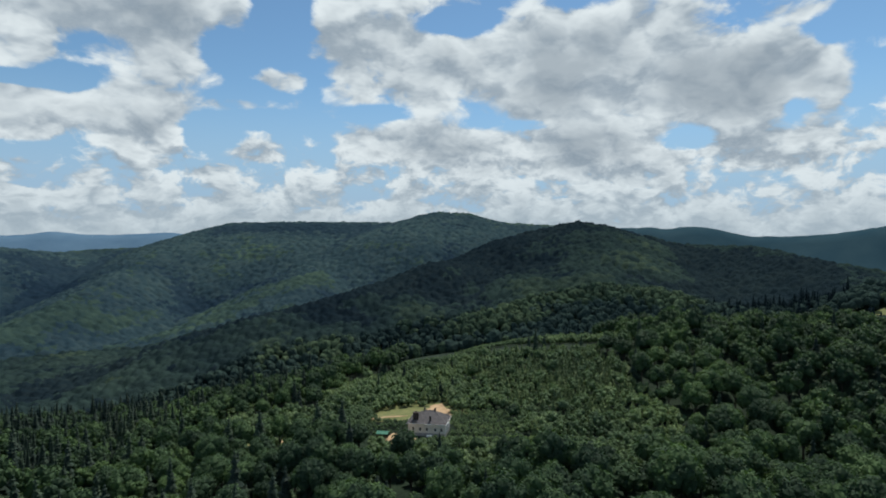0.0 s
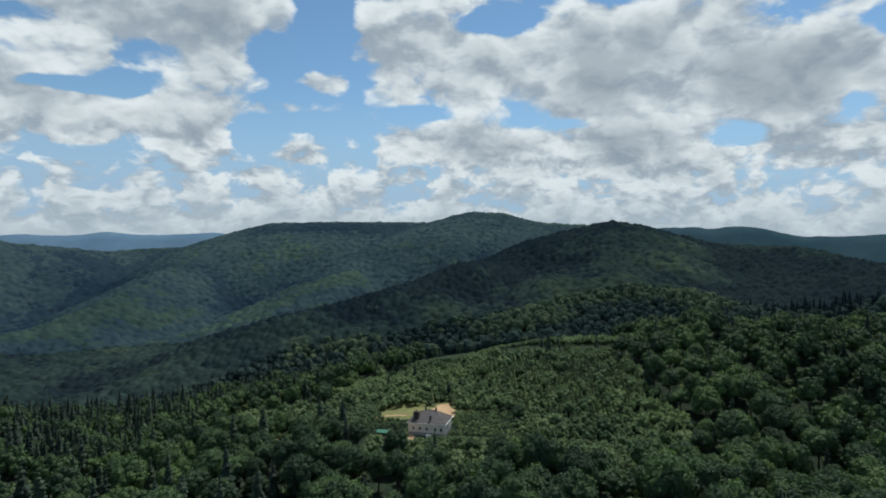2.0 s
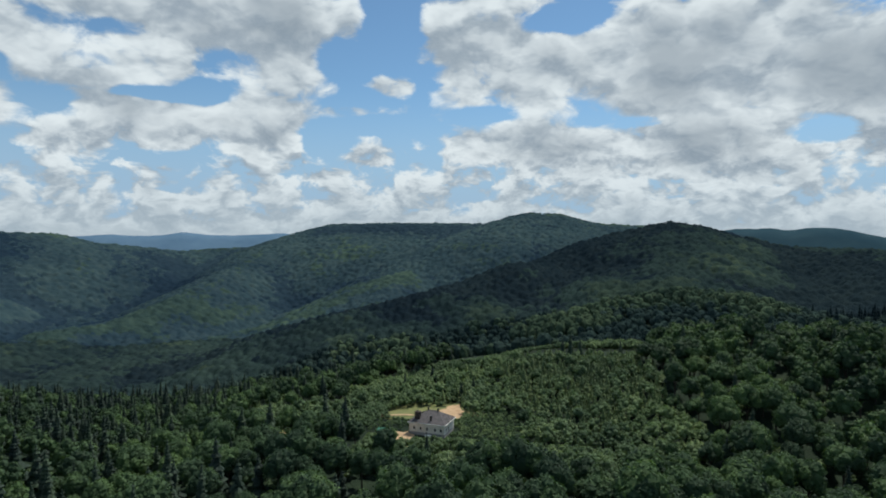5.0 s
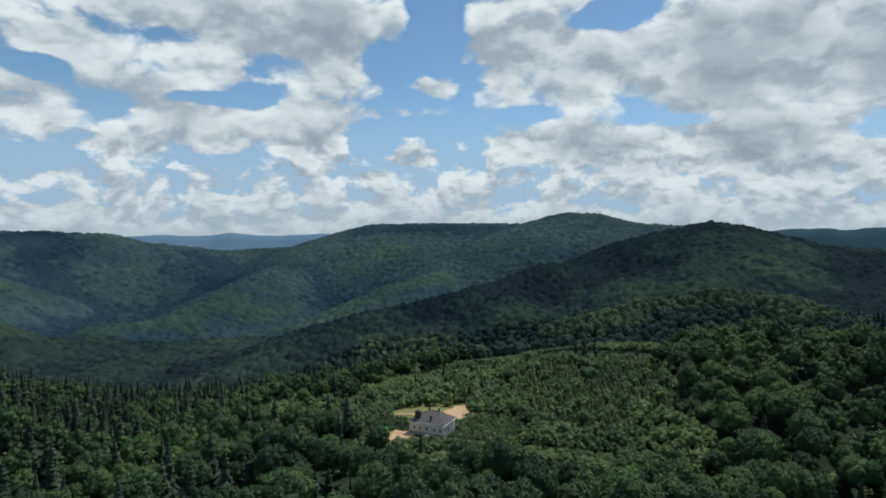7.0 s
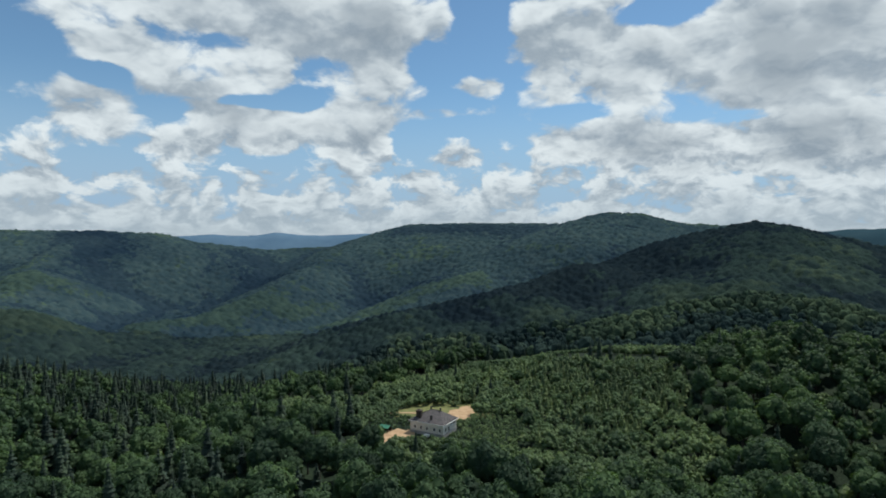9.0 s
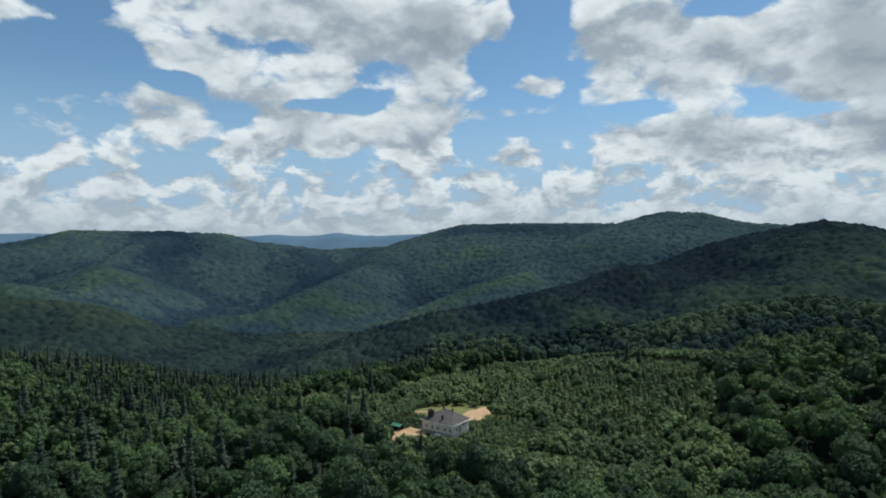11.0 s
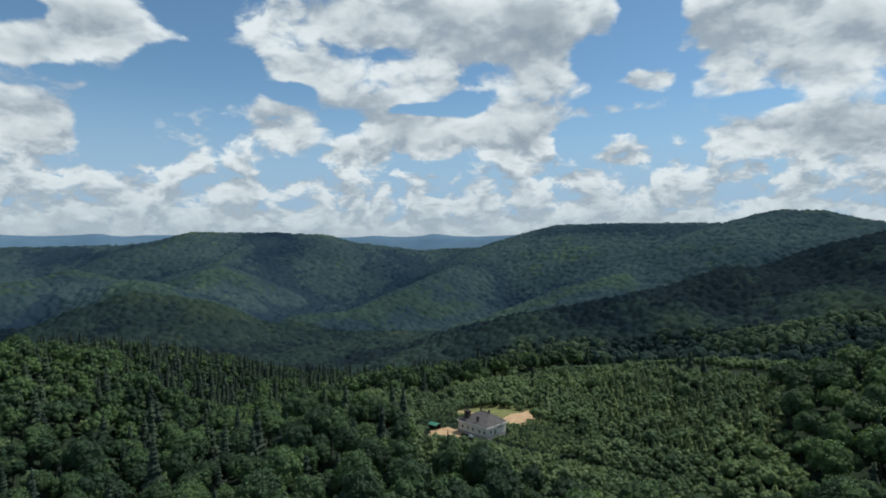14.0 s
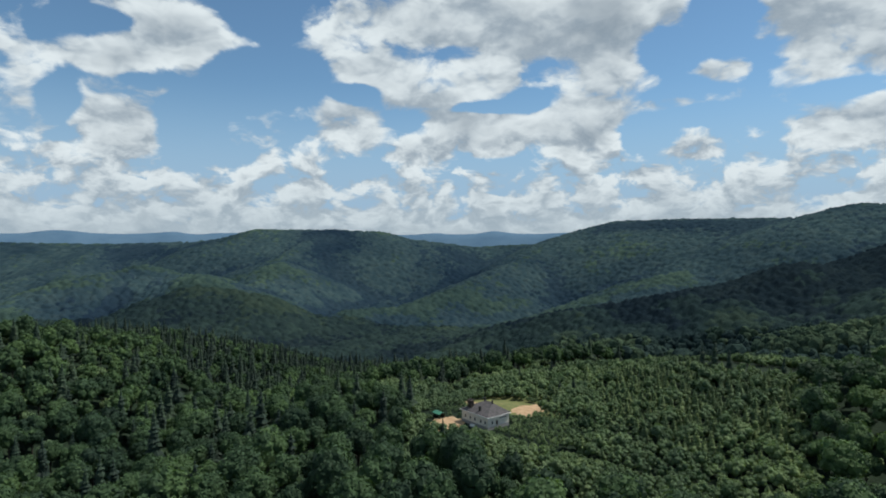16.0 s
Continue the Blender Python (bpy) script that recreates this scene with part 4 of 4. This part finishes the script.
            bmesh.ops.transform(bm, matrix=m, verts=bm.verts)
            part("seam", bm, SLATE, slope)
    part("ridge_cap", boxes((r0.x - 0.2, r1.x + 0.2, r0.y - 0.2, r0.y + 0.2, top + 0.02, top + 0.2), bevel=0.05), SLATE, root)
    big = part("chimney", boxes((2.0, 4.4, 1.6, 3.4, EAVE + 0.6, EAVE + 4.3), bevel=0.04), SOOT, root, "broad sooty brick chimney")
    part("chimney_cap", boxes((1.8, 4.6, 1.4, 3.6, EAVE + 4.304, EAVE + 4.55), bevel=0.04), SOOT, big)
    part("flue", boxes((2.9, 3.5, 2.2, 2.8, EAVE + 4.554, EAVE + 5.1), bevel=0.03), PIPE, big)
    small = part("chimney", boxes((9.6, 10.4, 1.5, 2.3, EAVE + 0.7, EAVE + 3.2), bevel=0.03), PIPE, root, "narrow dark chimney")
    part("chimney_cap", boxes((9.5, 10.5, 1.4, 2.4, EAVE + 3.204, EAVE + 3.4), bevel=0.03), PIPE, small)
    for u in (6.0, 10.9):
        vent = part("vent_pipe", boxes((u - 0.3, u + 0.3, 8.3, 8.9, top - 0.5, top + 1.1), bevel=0.05), PIPE, root, "dark roof vent")
        part("vent_cap", boxes((u - 0.38, u + 0.38, 8.22, 8.98, top + 1.104, top + 1.25), bevel=0.03), PIPE, vent)


build_house()


def ground_patch(name, mat, outline, lift, label, cells=46):
    """Bare or grassy ground laid close over the terrain, inside an uneven outline (x, y, half sizes, turn)."""
    cx, cy, rx, ry, turn = outline
    u = np.linspace(0, 1, cells // 2) ** 0.7
    a = np.linspace(0, 2 * np.pi, cells, endpoint=False)
    edge = 1 + 0.13 * np.sin(3 * a + cx) + 0.09 * np.sin(7 * a + cy) + 0.05 * np.sin(13 * a)
    uu, aa = np.meshgrid(u[1:], a)
    px, py = uu * rx * np.cos(aa) * edge[:, None], uu * ry * np.sin(aa) * edge[:, None]
    x = cx + px * math.cos(turn) - py * math.sin(turn)
    y = cy + px * math.sin(turn) + py * math.cos(turn)
    z = ground_at(x, y) + lift - 0.25 * (uu > 0.99)
    n = len(u) - 1
    verts = np.concatenate([np.stack([x, y, z], 2).reshape(-1, 3), [[cx, cy, float(ground_at(np.array([cx]), np.array([cy]))[0]) + lift]]])
    faces = []
    for i in range(cells):
        j = (i + 1) % cells
        faces.append((len(verts) - 1, i * n, j * n))
        for k in range(n - 1):
            faces += [(i * n + k, i * n + k + 1, j * n + k + 1), (i * n + k, j * n + k + 1, j * n + k)]
    ob = new(name, mesh_of(name, verts, faces, [mat], True))
    tagged(ob, label, "ground", kind="structure")


ground_patch("ground_meadow", TURF, (-16, 299, 28, 20, 0.1), 0.12, "dry green-brown grass of the clearing round the house")
ground_patch("ground_yard", SAND, (-2.5, 296, 6.5, 14, 0.12), 0.30, "bare sandy soil behind the house")
ground_patch("ground_forecourt", SAND, (-19, 252, 7, 11, 0.1), 0.30, "bare sandy forecourt beside the house")
ground_patch("ground_track", SAND, (-34, 285, 16, 1.1, 0.15), 0.32, "narrow sandy track across the meadow")
ground_patch("ground_pasture", TURF, (415, 560, 64, 22, 0.0), 0.5, "sloping pasture on the open side of the hill")
ground_patch("ground_glade", TURF, (-82, 272, 15, 6, 0.15), 0.12, "grassy glade between young trees")
ground_patch("ground_glade_track", SAND, (-82, 270, 9, 1.5, 0.1), 0.26, "short stretch of sandy track in a glade")


def build_shed():
    root = new("shed")
    root.matrix_basis = Matrix.LocRotScale((-27.0, 256.5, PAD + 0.1), Euler((0, 0, -0.15)), None)
    tagged(root, "small open timber shed with a green sheet roof", "shed")
    for x in (-2.3, 2.3):
        for y in (-1.5, 1.5):
            part("post", boxes((x - 0.09, x + 0.09, y - 0.09, y + 0.09, -0.3, 2.2)), TIMBER, root)
    part("back_wall", boxes((-2.2, 2.2, 1.42, 1.5, 0.0, 2.1)), TIMBER, root, "dark boarded back wall")
    part("side_wall", boxes((-2.36, -2.28, -1.4, 1.4, 0.0, 2.1)), TIMBER, root, "dark boarded side wall")
    for side in (-1, 1):
        bm = boxes((-2.7, 2.7, -1.1, 1.1, -0.04, 0.04), bevel=0.01)
        roof = part("roof", bm, TIN, root, "green sheet roof slope", pose(0, side * 1.0, 2.62, side * -22, 0, 0))
    part("ridge_cap", boxes((-2.72, 2.72, -0.15, 0.15, 3.0, 3.1), bevel=0.03), TIN, root)


def build_trailer():
    root = new("trailer")
    root.matrix_basis = Matrix.LocRotScale((-6.2, 255.4, PAD + 0.3), Euler((0, 0, -0.18)), None)
    tagged(root, "small white covered trailer parked beside the house wall", "trailer")
    part("body", boxes((-1.2, 1.2, -0.65, 0.65, 0.45, 1.0), bevel=0.06), WHITE, root)
    part("cover", boxes((-1.16, 1.16, -0.62, 0.62, 1.004, 1.3), bevel=0.12), WHITE, root, "pale tarpaulin cover")
    part("drawbar", boxes((1.2, 2.1, -0.05, 0.05, 0.45, 0.55)), PIPE, root)
    for y in (-0.74, 0.74):
        bm = bmesh.new()
        bmesh.ops.create_cone(bm, cap_ends=True, segments=16, radius1=0.32, radius2=0.32, depth=0.16, matrix=pose(0, y, 0.32, 90, 0, 0))
        part("wheel", bm, RUBBER, root, "black rubber wheel")


build_shed()
build_trailer()
